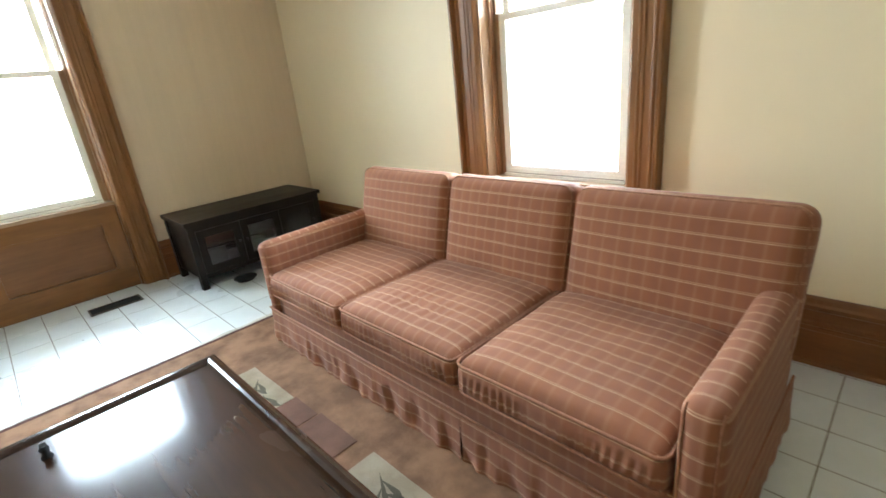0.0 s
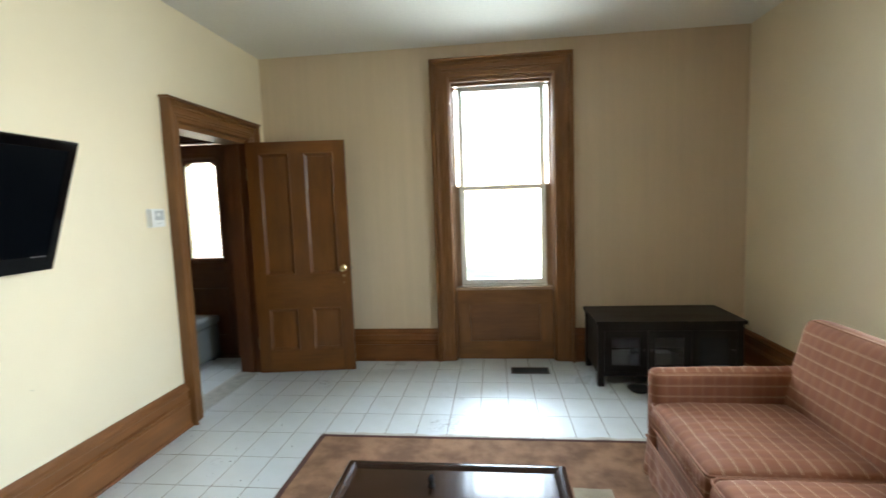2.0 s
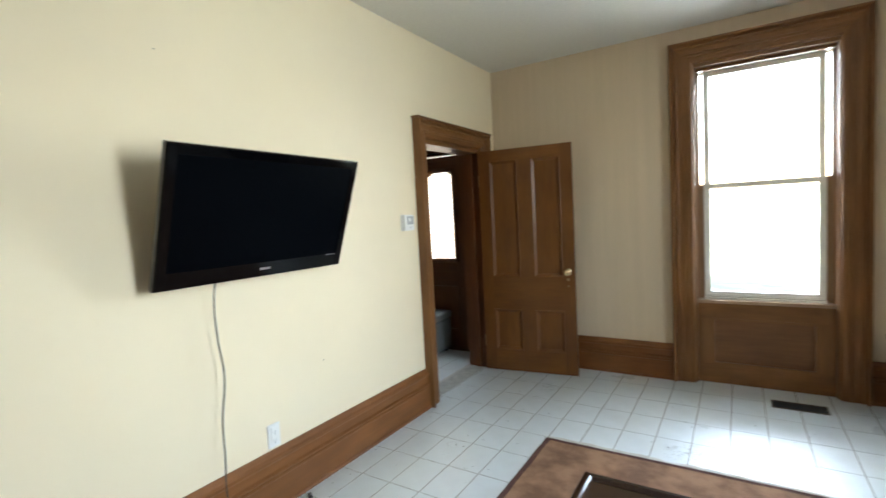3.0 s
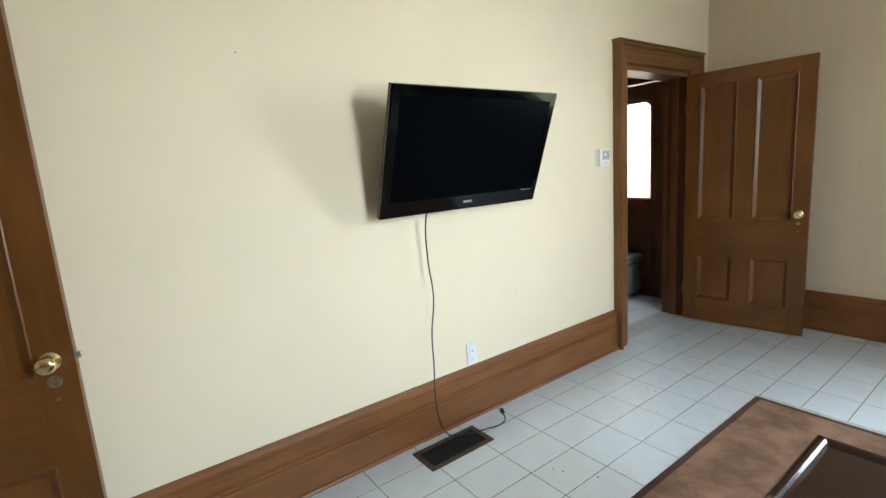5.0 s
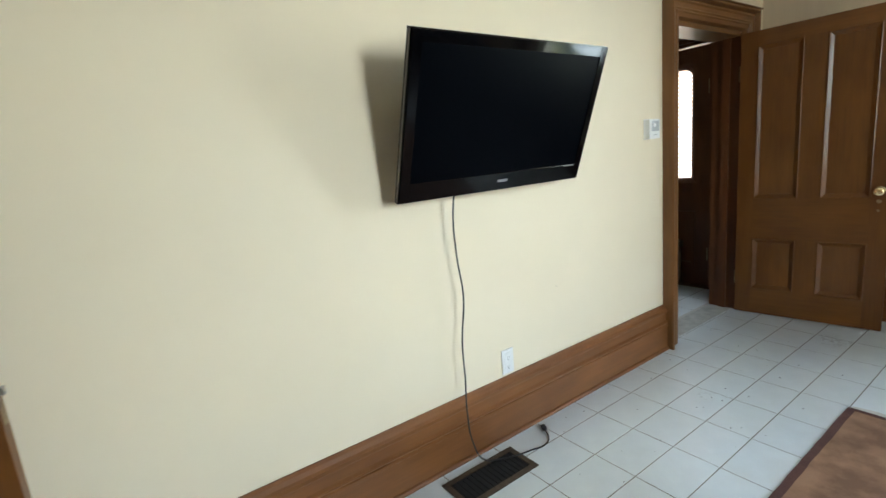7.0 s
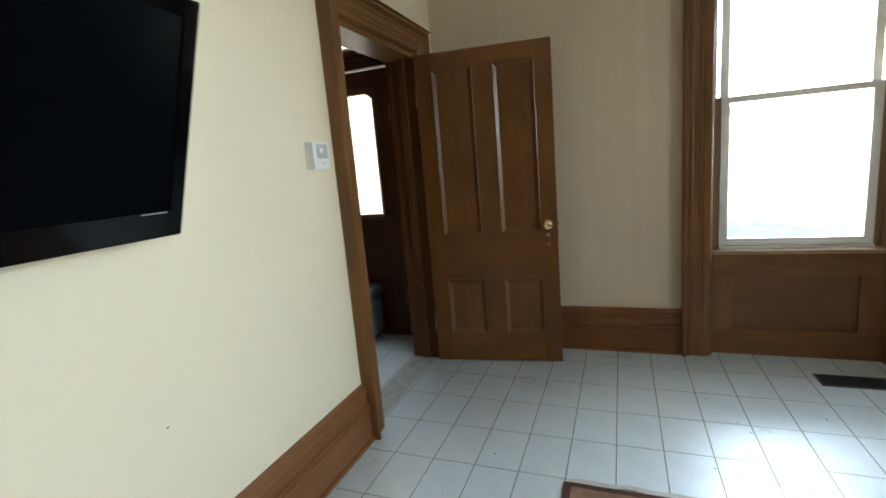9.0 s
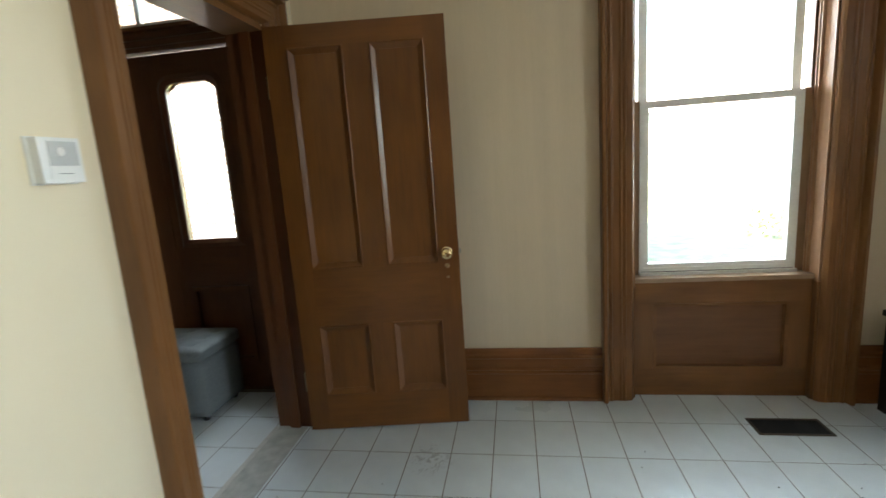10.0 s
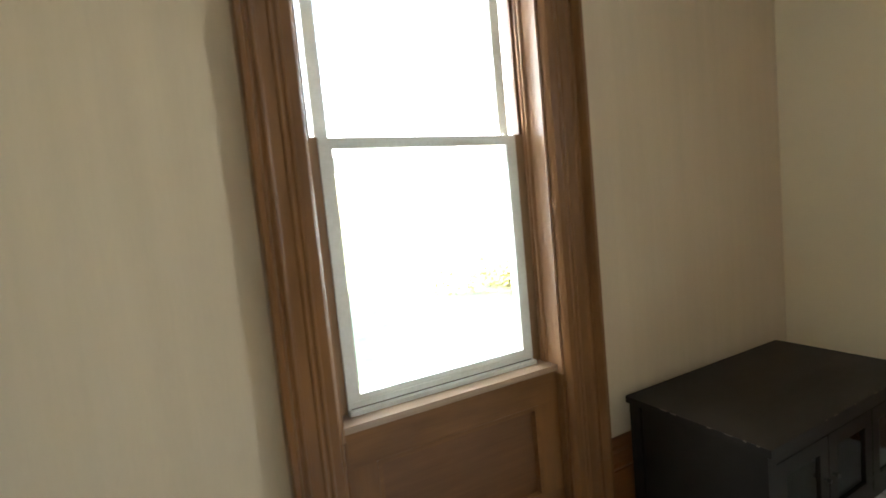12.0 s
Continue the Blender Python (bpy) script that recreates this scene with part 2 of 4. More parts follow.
TV_SCREEN = plain("tv_screen", (0.0006, 0.0011, 0.0021), 0.30, vary=0.05, spec=0.04)
SILVER = plain("silver_trim", (0.6, 0.6, 0.6), 0.3, 0.8, vary=0.05)
TRIM = plain("smoked_chrome_trim", (0.16, 0.14, 0.12), 0.3, 0.8, vary=0.1)
BLACK = plain("black_plastic", (0.012, 0.012, 0.012), 0.5, vary=0.2)
MATTE_BLACK = plain("matte_black_rubber", (0.010, 0.010, 0.010), 0.85, vary=0.2, spec=0.15)
DARKHOLE = plain("dark_duct", (0.006, 0.006, 0.006), 0.9, vary=0.2)
REGISTER = plain("brown_enamel_metal", (0.085, 0.062, 0.042), 0.4, 0.5, vary=0.25, scale=50)
WHITE = plain("white_plastic", (0.78, 0.77, 0.74), 0.35, vary=0.03)
LCD = plain("thermostat_silver", (0.66, 0.67, 0.66), 0.25, 0.3, vary=0.05)
GREYCLOTH = plain("grey_bench_fabric", (0.135, 0.15, 0.15), 0.9, vary=0.18, scale=120, relief=0.3)
DOORGREY = plain("door_strike_steel", (0.4, 0.38, 0.34), 0.35, 0.9)
SMOKE = plain("smoked_glass", (0.02, 0.021, 0.022), 0.12, vary=0.1)
GRASS = plain("lawn_grass", (0.105, 0.12, 0.055), 0.95, vary=0.4, scale=3)
LEAFMAT = plain("leaf_green", (0.16, 0.15, 0.03), 0.6, vary=0.4, scale=2)
BARK = plain("tree_bark", (0.12, 0.09, 0.065), 0.95, vary=0.4, scale=12, relief=0.5)
BRICK = brick_mat()
ROOFING = plain("roof_shingle_grey", (0.12, 0.115, 0.11), 0.9, vary=0.3, scale=9)

# ---- building helpers ----


def box(bm, x0, x1, y0, y1, z0, z1):
    v = [bm.verts.new((x, y, z)) for x in (x0, x1) for y in (y0, y1) for z in (z0, z1)]
    for f in ((0, 1, 3, 2), (4, 6, 7, 5), (0, 4, 5, 1), (2, 3, 7, 6), (0, 2, 6, 4), (1, 5, 7, 3)):
        bm.faces.new([v[i] for i in f])
    return v


def prism(bm, points, place):
    """A bar with a cut of the given points; place(u, d, end) puts a point at either end."""
    rings = [[bm.verts.new(place(u, d, e)) for u, d in points] for e in (0, 1)]
    k = len(points)
    for i in range(k):
        bm.faces.new((rings[0][i], rings[0][(i + 1) % k], rings[1][(i + 1) % k], rings[1][i]))
    bm.faces.new(rings[0][::-1])
    bm.faces.new(rings[1])


def tube(bm, centre, radii, heights, axis="z", seg=20):
    """A turned body: radii at heights along an axis."""
    rings = []
    for r, h in zip(radii, heights):
        ring = []
        for i in range(seg):
            a = 2 * math.pi * i / seg
            p = {"z": (r * math.cos(a), r * math.sin(a), h), "y": (r * math.cos(a), h, r * math.sin(a)), "x": (h, r * math.cos(a), r * math.sin(a))}[axis]
            ring.append(bm.verts.new(Vector(centre) + Vector(p)))
        rings.append(ring)
    for a, b in zip(rings, rings[1:]):
        for i in range(seg):
            bm.faces.new((a[i], a[(i + 1) % seg], b[(i + 1) % seg], b[i]))
    bm.faces.new(rings[0][::-1])
    bm.faces.new(rings[-1])


def finish(name, bm, mat, bevel=0.0, smooth=False, matrix=None, segments=2):
    if bevel:
        bmesh.ops.bevel(bm, geom=[e for e in bm.edges if len(e.link_faces) == 2 and e.calc_face_angle() > 0.6], offset=bevel, segments=segments, affect="EDGES", profile=0.5)
    bmesh.ops.recalc_face_normals(bm, faces=bm.faces)
    if matrix is not None:
        bm.transform(matrix)
    me = bpy.data.meshes.new(name)
    bm.to_mesh(me)
    bm.free()
    if smooth:
        me.shade_smooth()
    me.materials.append(mat)
    return me


def part(name, bm, mat, parent=None, label="", bevel=0.0, smooth=False, matrix=None, segments=2):
    ob = new(name, finish(name, bm, mat, bevel, smooth, matrix, segments))
    ob.parent = parent
    if label:
        ob["label"] = label
    return ob


def bar(name, dims, mat, parent, bevel=0.003, label=""):
    bm = bmesh.new()
    box(bm, *dims)
    return part(name, bm, mat, parent, label, bevel)


def thing(name, label, category, m=None, group="", kind=""):
    ob = new(name)
    ob.empty_display_size = 0.1
    if m is not None:
        ob.matrix_world = m
    return tagged(ob, label, category, group, kind)


def structure(name, bm, mat, label, category, bevel=0.0):
    return tagged(part(name, bm, mat, None, "", bevel), label, category, "", "structure")


# ---- the room ----
XW, XE, YN, YS, H = -2.12, 2.265, 4.315, -3.4, 2.925
NX, EY = 0.15, 1.52          # middles of the two windows
WHALF, WTOP = 0.465, 2.63    # half width and head of the window openings
DOOR0, DOOR1, DOORTOP = 3.040, 3.960, 2.115
HALLX, HALLY, HYN = -4.3, 0.9, 4.42

bm = bmesh.new()
box(bm, XW, NX - WHALF, YN, YN + 0.30, 0, H)
box(bm, NX + WHALF, XE + 0.3, YN, YN + 0.30, 0, H)
box(bm, NX - WHALF, NX + WHALF, YN, YN + 0.30, WTOP, H)
box(bm, NX - WHALF, NX + WHALF, YN + 0.12, YN + 0.30, 0, 0.66)
structure("wall_north", bm, PAPER, "beige grasscloth-papered wall with a window opening", "wall")
bm = bmesh.new()
box(bm, XE, XE + 0.30, YS, EY - WHALF, 0, H)
box(bm, XE, XE + 0.30, EY + WHALF, YN, 0, H)
box(bm, XE, XE + 0.30, EY - WHALF, EY + WHALF, WTOP, H)
box(bm, XE + 0.12, XE + 0.30, EY - WHALF, EY + WHALF, 0, 0.66)
structure("wall_east", bm, CREAM, "smooth cream-painted wall behind the sofa", "wall")
bm = bmesh.new()
box(bm, XW - 0.18, XW, YS, DOOR0, 0, H)
box(bm, XW - 0.18, XW, DOOR1, YN + 0.30, 0, H)
box(bm, XW - 0.18, XW, DOOR0, DOOR1, DOORTOP, H)
structure("wall_west", bm, CREAM, "smooth cream-painted wall with a doorway", "wall")
bm = bmesh.new()
box(bm, XW - 0.18, XE + 0.3, YS - 0.30, YS, 0, H)
structure("wall_south", bm, PAPER, "plain beige wall closing the room", "wall")
bm = bmesh.new()
box(bm, HALLX, XE + 0.3, YS - 0.30, YN + 0.30, H, H + 0.12)
structure("ceiling", bm, CEIL, "flat off-white painted plaster ceiling", "ceiling")

# hall beyond the doorway
bm = bmesh.new()
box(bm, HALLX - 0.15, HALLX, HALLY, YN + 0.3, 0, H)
structure("wall_hall_west", bm, HALL_DIM_PAINT, "plain hall wall, darkened to tan to dim the hall", "wall")
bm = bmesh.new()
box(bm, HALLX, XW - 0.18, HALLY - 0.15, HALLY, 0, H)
structure("wall_hall_south", bm, HALL_DIM_PAINT, "plain hall end wall, darkened to tan to dim the hall", "wall")
bm = bmesh.new()
box(bm, HALLX, -3.80, HYN, YN + 0.30, 0, H)
box(bm, -2.47, XW - 0.18, HYN, YN + 0.30, 0, H)
box(bm, -3.80, -2.47, HYN, YN + 0.30, 2.80, H)
structure("wall_hall_north", bm, CREAM, "hall outer wall round the front door", "wall")

# ---- baseboards ----
BASE_CUT = [(0, 0.0), (0.032, 0.0), (0.032, 0.1604), (0.038, 0.1652), (0.038, 0.1776), (0.031, 0.1815), (0.036, 0.1872), (0.036, 0.1958), (0.027, 0.2005), (0.022, 0.2044), (0.022, 0.2502), (0.029, 0.2559), (0.032, 0.275), (0.022, 0.2836), (0.017, 0.3018), (0.009, 0.3104), (0, 0.3104)]
SHOE_CUT = [(0.032, 0), (0.046, 0), (0.046, 0.008), (0.041, 0.016), (0.032, 0.019)]


def baseboard(along, a, b, wall, inward):
    """A run of moulded baseboard on the wall at that place, from a to b."""
    if along == "x":
        put = lambda d, z, e: ((a, b)[e], wall + inward * d, z + 0.0)
    else:
        put = lambda d, z, e: (wall + inward * d, (a, b)[e], z + 0.0)
    bm = bmesh.new()
    prism(bm, BASE_CUT, put)
    ob = structure("baseboard", bm, BASE_X if along == "x" else BASE_Y, "tall varnished oak baseboard with moulded cap", "baseboard")
    bm = bmesh.new()
    prism(bm, SHOE_CUT, put)
    part("shoe_moulding", bm, BASE_X if along == "x" else BASE_Y, ob, "reddish shoe moulding along the floor")


baseboard("y", YS, 2.898, XW, 1)
baseboard("y", 4.104, YN, XW, 1)
baseboard("x", XW, NX - 0.637, YN, -1)
baseboard("x", NX + 0.637, XE, YN, -1)
baseboard("y", EY + 0.637, YN, XE, -1)
baseboard("y", YS, EY - 0.637, XE, -1)
baseboard("x", XW, XE, YS, 1)

# ---- windows ----
CASING = [(0, 0.0), (0, 0.0626), (0.006, 0.0721), (0.02, 0.0721), (0.027, 0.0585), (0.033, 0.0403), (0.04, 0.0403), (0.044, 0.0446), (0.051, 0.0446), (0.055, 0.0389), (0.062, 0.036), (0.092, 0.036), (0.096, 0.0403), (0.103, 0.0403), (0.107, 0.0353), (0.114, 0.0353), (0.118, 0.0396), (0.125, 0.0396), (0.13, 0.0346), (0.158, 0.0332), (0.166, 0.023), (0.172, 0.0115), (0.172, 0.0)]


def frame_mesh(x0, x1, z0, z1, y0, y1, w, wb=None, wt=None):
    bm = bmesh.new()
    wb, wt = wb or w, wt or w
    box(bm, x0, x0 + w, y0, y1, z0, z1)
    box(bm, x1 - w, x1, y0, y1, z0, z1)
    box(bm, x0 + w, x1 - w, y0, y1, z0, z0 + wb)
    box(bm, x0 + w, x1 - w, y0, y1, z1 - wt, z1)
    return bm


def sash_window(name, m):
    """A tall double-hung window; local x along the wall, y outwards from the wall's face, z up."""
    win = thing(name, "tall double-hung window with cream sashes and moulded oak casing", "window", m, "", "structure")
    W, top = 0.637, 2.80
    bm = bmesh.new()
    prism(bm, CASING, lambda u, d, e: (-W + u, -d, top - u if e else 0))
    part("casing", bm, WOOD_Z, win)
    bm = bmesh.new()
    prism(bm, CASING, lambda u, d, e: (W - u, -d, top - u if e else 0))
    part("casing", bm, WOOD_Z, win)
    bm = bmesh.new()
    prism(bm, CASING, lambda u, d, e: ((W - u) if e else (-W + u), -d, top - u))
    part("head_casing", bm, WOOD_X, win)
    h = WHALF
    # stepped jambs on both sides and above
    for s in (-1, 1):
        bm = bmesh.new()
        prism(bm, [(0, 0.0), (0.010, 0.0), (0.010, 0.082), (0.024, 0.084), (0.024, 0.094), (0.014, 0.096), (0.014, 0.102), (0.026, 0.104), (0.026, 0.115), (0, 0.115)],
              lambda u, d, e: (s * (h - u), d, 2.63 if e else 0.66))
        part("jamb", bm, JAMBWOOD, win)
        bar("jamb_track", (s * h - (0.010 if s > 0 else 0), s * h + (0 if s > 0 else 0.010), 0.116, 0.30, 0.697, 2.60), TRACK, win, 0.002, "white metal sash track")
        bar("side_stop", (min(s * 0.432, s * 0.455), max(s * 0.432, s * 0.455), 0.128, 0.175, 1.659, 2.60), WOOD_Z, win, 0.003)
        bar("side_stop", (min(s * 0.404, s * 0.455), max(s * 0.404, s * 0.455), 0.128, 0.175, 0.697, 1.659), STOPWOOD, win, 0.003, "oak side stop coloured paler for the daylight on it")
        bar("jamb_foot", (min(s * (h - 0.012), s * h), max(s * (h - 0.012), s * h), 0.0, 0.083, 0.0, 0.66), WOOD_Z, win, 0.001)
    bar("head_jamb", (-h, h, 0, 0.30, 2.60, 2.63), WOOD_X, win, 0.002)
    bar("head_stop", (-h + 0.012, h - 0.012, 0.060, 0.115, 2.575, 2.60), WOOD_X, win, 0.002)
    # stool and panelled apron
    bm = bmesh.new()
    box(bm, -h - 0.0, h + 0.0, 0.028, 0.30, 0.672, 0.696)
    part("stool", bm, STOOLWOOD, win, "worn oak window stool, paler for the window's glare", 0.006)
    h = WHALF - 0.012
    bar("apron_rail", (-h, h, 0.040, 0.083, 0.545, 0.672), WOOD_X, win, 0.002)
    bar("apron_rail", (-h, h, 0.040, 0.083, 0.0, 0.160), WOOD_X, win, 0.002)
    bar("apron_stile", (-h, -0.345, 0.040, 0.083, 0.160, 0.545), WOOD_Z, win, 0.002)
    bar("apron_stile", (0.345, h, 0.040, 0.083, 0.160, 0.545), WOOD_Z, win, 0.002)
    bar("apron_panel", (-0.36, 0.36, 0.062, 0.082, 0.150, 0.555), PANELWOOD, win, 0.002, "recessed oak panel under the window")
    part("panel_moulding", frame_mesh(-0.347, 0.347, 0.158, 0.547, 0.038, 0.064, 0.017), WOOD_X, win, "", 0.004)
    # sashes
    k = 0.404
    h = WHALF
    low = part("lower_sash", frame_mesh(-k, k, 0.697, 1.655, 0.120, 0.155, 0.046, 0.063, 0.036), SASH, win, "cream-painted lower sash", 0.003)
    pane = bar("pane", (-k + 0.046, k - 0.046, 0.136, 0.140, 0.760, 1.619), GLASS, low, 0)
    pane.visible_shadow = False
    up = part("upper_sash", frame_mesh(-k, k, 1.623, 2.60, 0.162, 0.197, 0.046, 0.036, 0.055), SASH, win, "cream-painted upper sash", 0.003)
    pane = bar("pane", (-k + 0.046, k - 0.046, 0.178, 0.182, 1.659, 2.545), GLASS, up, 0)
    pane.visible_shadow = False
    part("storm_frame", frame_mesh(-0.455, 0.455, 0.697, 2.60, 0.212, 0.242, 0.010, 0.022, 0.022), TRACK, win, "white outer storm window frame", 0.002)
    bar("storm_rail", (-0.445, 0.445, 0.212, 0.242, 1.545, 1.603), TRACK, win, 0.002)
    bar("sill_track", (-k, k, 0.096, 0.119, 0.6965, 0.712), SASH, win, 0.002, "cream metal sill track")
    bar("weather_strip", (-k + 0.01, k - 0.01, 0.1185, 0.1205, 0.712, 0.715), REGISTER, win, 0, "thin brown weather strip")
    bar("rail_lip", (-k + 0.02, k - 0.02, 0.112, 0.121, 0.733, 0.738), SASH, win, 0.001)
    return win


sash_window("window_1", pose(NX, YN, 0))
sash_window("window_2", pose(XE, EY, 0, 0, 0, -90))

# ---- doorway to the hall ----
doorway = thing("door_frame", "varnished oak door frame with moulded casing and cap", "door frame", None, "", "structure")
CW = 0.142
bm = bmesh.new()
cut = [(u * CW / 0.172, d * 1.03) for u, d in CASING]
prism(bm, cut, lambda u, d, e: (XW + d, 2.898 + u, 2.268 - u if e else 0))
part("casing", bm, WOOD_Z, doorway)
bm = bmesh.new()
prism(bm, cut, lambda u, d, e: (XW + d, 4.104 - u, 2.268 - u if e else 0))
part("casing", bm, WOOD_Z, doorway)
bm = bmesh.new()
prism(bm, cut, lambda u, d, e: (XW + d, (4.104 - u) if e else (2.898 + u), 2.268 - u))
part("head_casing", bm, WOOD_Y, doorway)
bm = bmesh.new()
prism(bm, [(0, 0), (0.084, 0), (0.084, 0.006), (0.072, 0.014), (0.0, 0.016)], lambda d, z, e: (XW + d, 4.114 if e else 2.888, 2.268 + z))
part("cap_moulding", bm, WOOD_Y, doorway)
bar("jamb", (XW - 0.195, XW + 0.004, DOOR0 - 0.004, DOOR0 + 0.022, 0, DOORTOP), WOOD_Z, doorway, 0.003)
# far jamb takes the darker hall wood to carry the shade on that side
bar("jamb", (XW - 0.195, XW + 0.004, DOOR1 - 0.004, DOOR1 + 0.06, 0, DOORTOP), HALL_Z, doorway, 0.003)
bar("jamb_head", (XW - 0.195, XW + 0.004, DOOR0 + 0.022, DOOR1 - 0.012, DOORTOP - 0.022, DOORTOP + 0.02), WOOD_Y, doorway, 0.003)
# its stop is darkened for the same shade; the near stop keeps the oak
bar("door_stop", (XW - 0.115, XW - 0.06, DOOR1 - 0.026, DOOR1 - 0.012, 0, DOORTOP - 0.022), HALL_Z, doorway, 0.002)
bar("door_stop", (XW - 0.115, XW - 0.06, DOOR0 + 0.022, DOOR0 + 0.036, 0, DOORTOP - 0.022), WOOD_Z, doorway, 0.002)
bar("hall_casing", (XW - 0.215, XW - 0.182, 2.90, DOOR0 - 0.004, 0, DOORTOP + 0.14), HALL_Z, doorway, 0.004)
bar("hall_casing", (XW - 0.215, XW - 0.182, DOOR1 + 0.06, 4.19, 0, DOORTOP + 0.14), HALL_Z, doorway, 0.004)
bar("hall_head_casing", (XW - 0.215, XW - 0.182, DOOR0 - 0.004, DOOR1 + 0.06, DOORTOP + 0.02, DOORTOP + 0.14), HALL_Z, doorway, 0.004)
bar("threshold", (XW - 0.185, XW - 0.02, DOOR0 + 0.022, DOOR1 - 0.012, -0.004, 0.003), plain("worn_threshold_tile", (0.40, 0.40, 0.37), 0.45, vary=0.2, scale=14), doorway, 0.001, "worn greyish threshold strip")
bar("threshold_edge", (XW - 0.212, XW - 0.1855, DOOR0 + 0.022, DOOR1 - 0.012, -0.004, 0.0045), plain("pale_threshold_edge", (0.52, 0.51, 0.47), 0.4, vary=0.12, scale=30), doorway, 0.001, "pale threshold edging")


def door_knob(parent, x, face, z, side):
    """A brass knob with its rose, standing off a leaf's face towards side (-1 or 1 in y)."""
    bm = bmesh.new()
    tube(bm, (x, face, z), [0.030, 0.030, 0.022], [0, side * 0.006, side * 0.011], "y", 24)
    rose = part("rose", bm, BRASS, parent, "round brass rose", smooth=False)
    bm = bmesh.new()
    tube(bm, (x, face, z), [0.011, 0.010, 0.016, 0.026, 0.030, 0.029, 0.022, 0.012], [side * v for v in (0.009, 0.026, 0.033, 0.040, 0.050, 0.058, 0.066, 0.068)], "y", 28)
    part("knob", bm, BRASS, rose, "polished brass door knob", smooth=True)


def panel_door(name, label, w, h, m, flip):
    """A four-panel leaf: hinge at local x 0, leaf in +x, thickness from y 0 to 0.036."""
    door = thing(name, label, "door", m)
    T, z0 = 0.036, 0.008
    xs = (0.105, 0.375, 0.500, 0.765)
    xs = tuple(v * w / 0.87 for v in xs)
    za, zb, zc, zd = 0.205, 0.600, 0.905, 1.995
    for a, b in ((0, xs[0]), (xs[3], w)):
        bar("stile", (a, b, 0, T, z0, h), LEAF_Z, door, 0.0025)
    for a, b in ((z0, za), (zb, zc), (zd, h)):
        bar("rail", (xs[0], xs[3], 0, T, a, b), LEAF_X, door, 0.002)
    for a, b in ((za, zb), (zc, zd)):
        bar("muntin", (xs[1], xs[2], 0, T, a, b), LEAF_Z, door, 0.002)
    for xa, xb in ((xs[0], xs[1]), (xs[2], xs[3])):
        for a, b in ((za, zb), (zc, zd)):
            bar("panel", (xa - 0.004, xb + 0.004, 0.013, T - 0.013, a - 0.004, b + 0.004), LEAF_Z, door, 0)
            for y0, s in ((0.0, -1), (T, 1)):
                bm = bmesh.new()
                c = [(0, 0.0), (0.0, 0.002), (0.004, 0.004), (0.008, 0.003), (0.011, 0.0), (0.030, -0.0105), (0.034, -0.011), (0.034, -0.013)]
                c = [(u, y0 + s * d) for u, d in c] + [(0, y0 - s * 0.013)]
                prism(bm, c, lambda u, d, e: (xa + u, d, b - u if e else a + u))
                prism(bm, c, lambda u, d, e: (xb - u, d, b - u if e else a + u))
                prism(bm, c, lambda u, d, e: (xb - u if e else xa + u, d, a + u))
                prism(bm, c, lambda u, d, e: (xb - u if e else xa + u, d, b - u))
                part("panel_moulding", bm, LEAF_Z, door)
    kx = w - 0.062
    for face, s in ((0.0, -1), (T, 1)):
        door_knob(door, kx, face, 0.955, s)
        bm = bmesh.new()
        tube(bm, (kx, face, 0.885), [0.021, 0.020, 0.014] if flip else [0.013, 0.013, 0.009], [0, s * 0.003, s * 0.004], "y", 18)
        part("keyhole_cover", bm, DULL_BRASS, door, "tarnished keyhole cover")
        bm = bmesh.new()
        tube(bm, (kx, face, 0.825), [0.007, 0.006], [0, s * 0.003], "y", 12)
        part("screw", bm, DULL_BRASS, door)
    bar("latch_plate", (w, w + 0.002, 0.006, 0.030, 0.87, 1.02), DULL_BRASS, door, 0)
    bar("latch_bolt", (w + 0.002, w + 0.014, 0.011, 0.025, 0.945, 0.965), DOORGREY, door, 0.002)
    for z in (0.28, 1.82):
        bm = bmesh.new()
        tube(bm, (-0.006, 0.018 if not flip else 0.0, z), [0.007] * 2 + [0.004], [-0.05, 0.05, 0.058], "z", 12)
        part("hinge", bm, DULL_BRASS, door, "dark brass hinge knuckle")
    return door


leaf_angle = math.degrees(math.atan2(0.115, 0.863))
panel_door("door_1", "reddish-brown four-panel wooden door standing wide open", 0.868, 2.096, pose(-2.097, 3.911, 0, 0, 0, leaf_angle), False)
# second leaf, swung back against the wall by the television
panel_door("door_2", "reddish-brown four-panel wooden door swung back against the wall", 0.86, 2.135, pose(XW + 0.030, -1.166, 0, 0, 0, 80.4), True)

# ---- front door in the hall ----
front = thing("front_double_door", "dark wooden double front door with tall rounded glass panes and transom", "front door", None, "", "structure")
FY = HYN - 0.015


def arched_hole(x0, x1, z0, z1, r, n=6):
    """Corner points of a pane with rounded upper corners, from the lower left, anticlockwise."""
    pts = [(x0, z0), (x1, z0)]
    for cx, a0 in ((x1 - r, 0), (x0 + r, 90)):
        pts += [(cx + r * math.cos(radians(a0 + 90 * i / n)), z1 - r + r * math.sin(radians(a0 + 90 * i / n))) for i in range(n + 1)]
    return pts


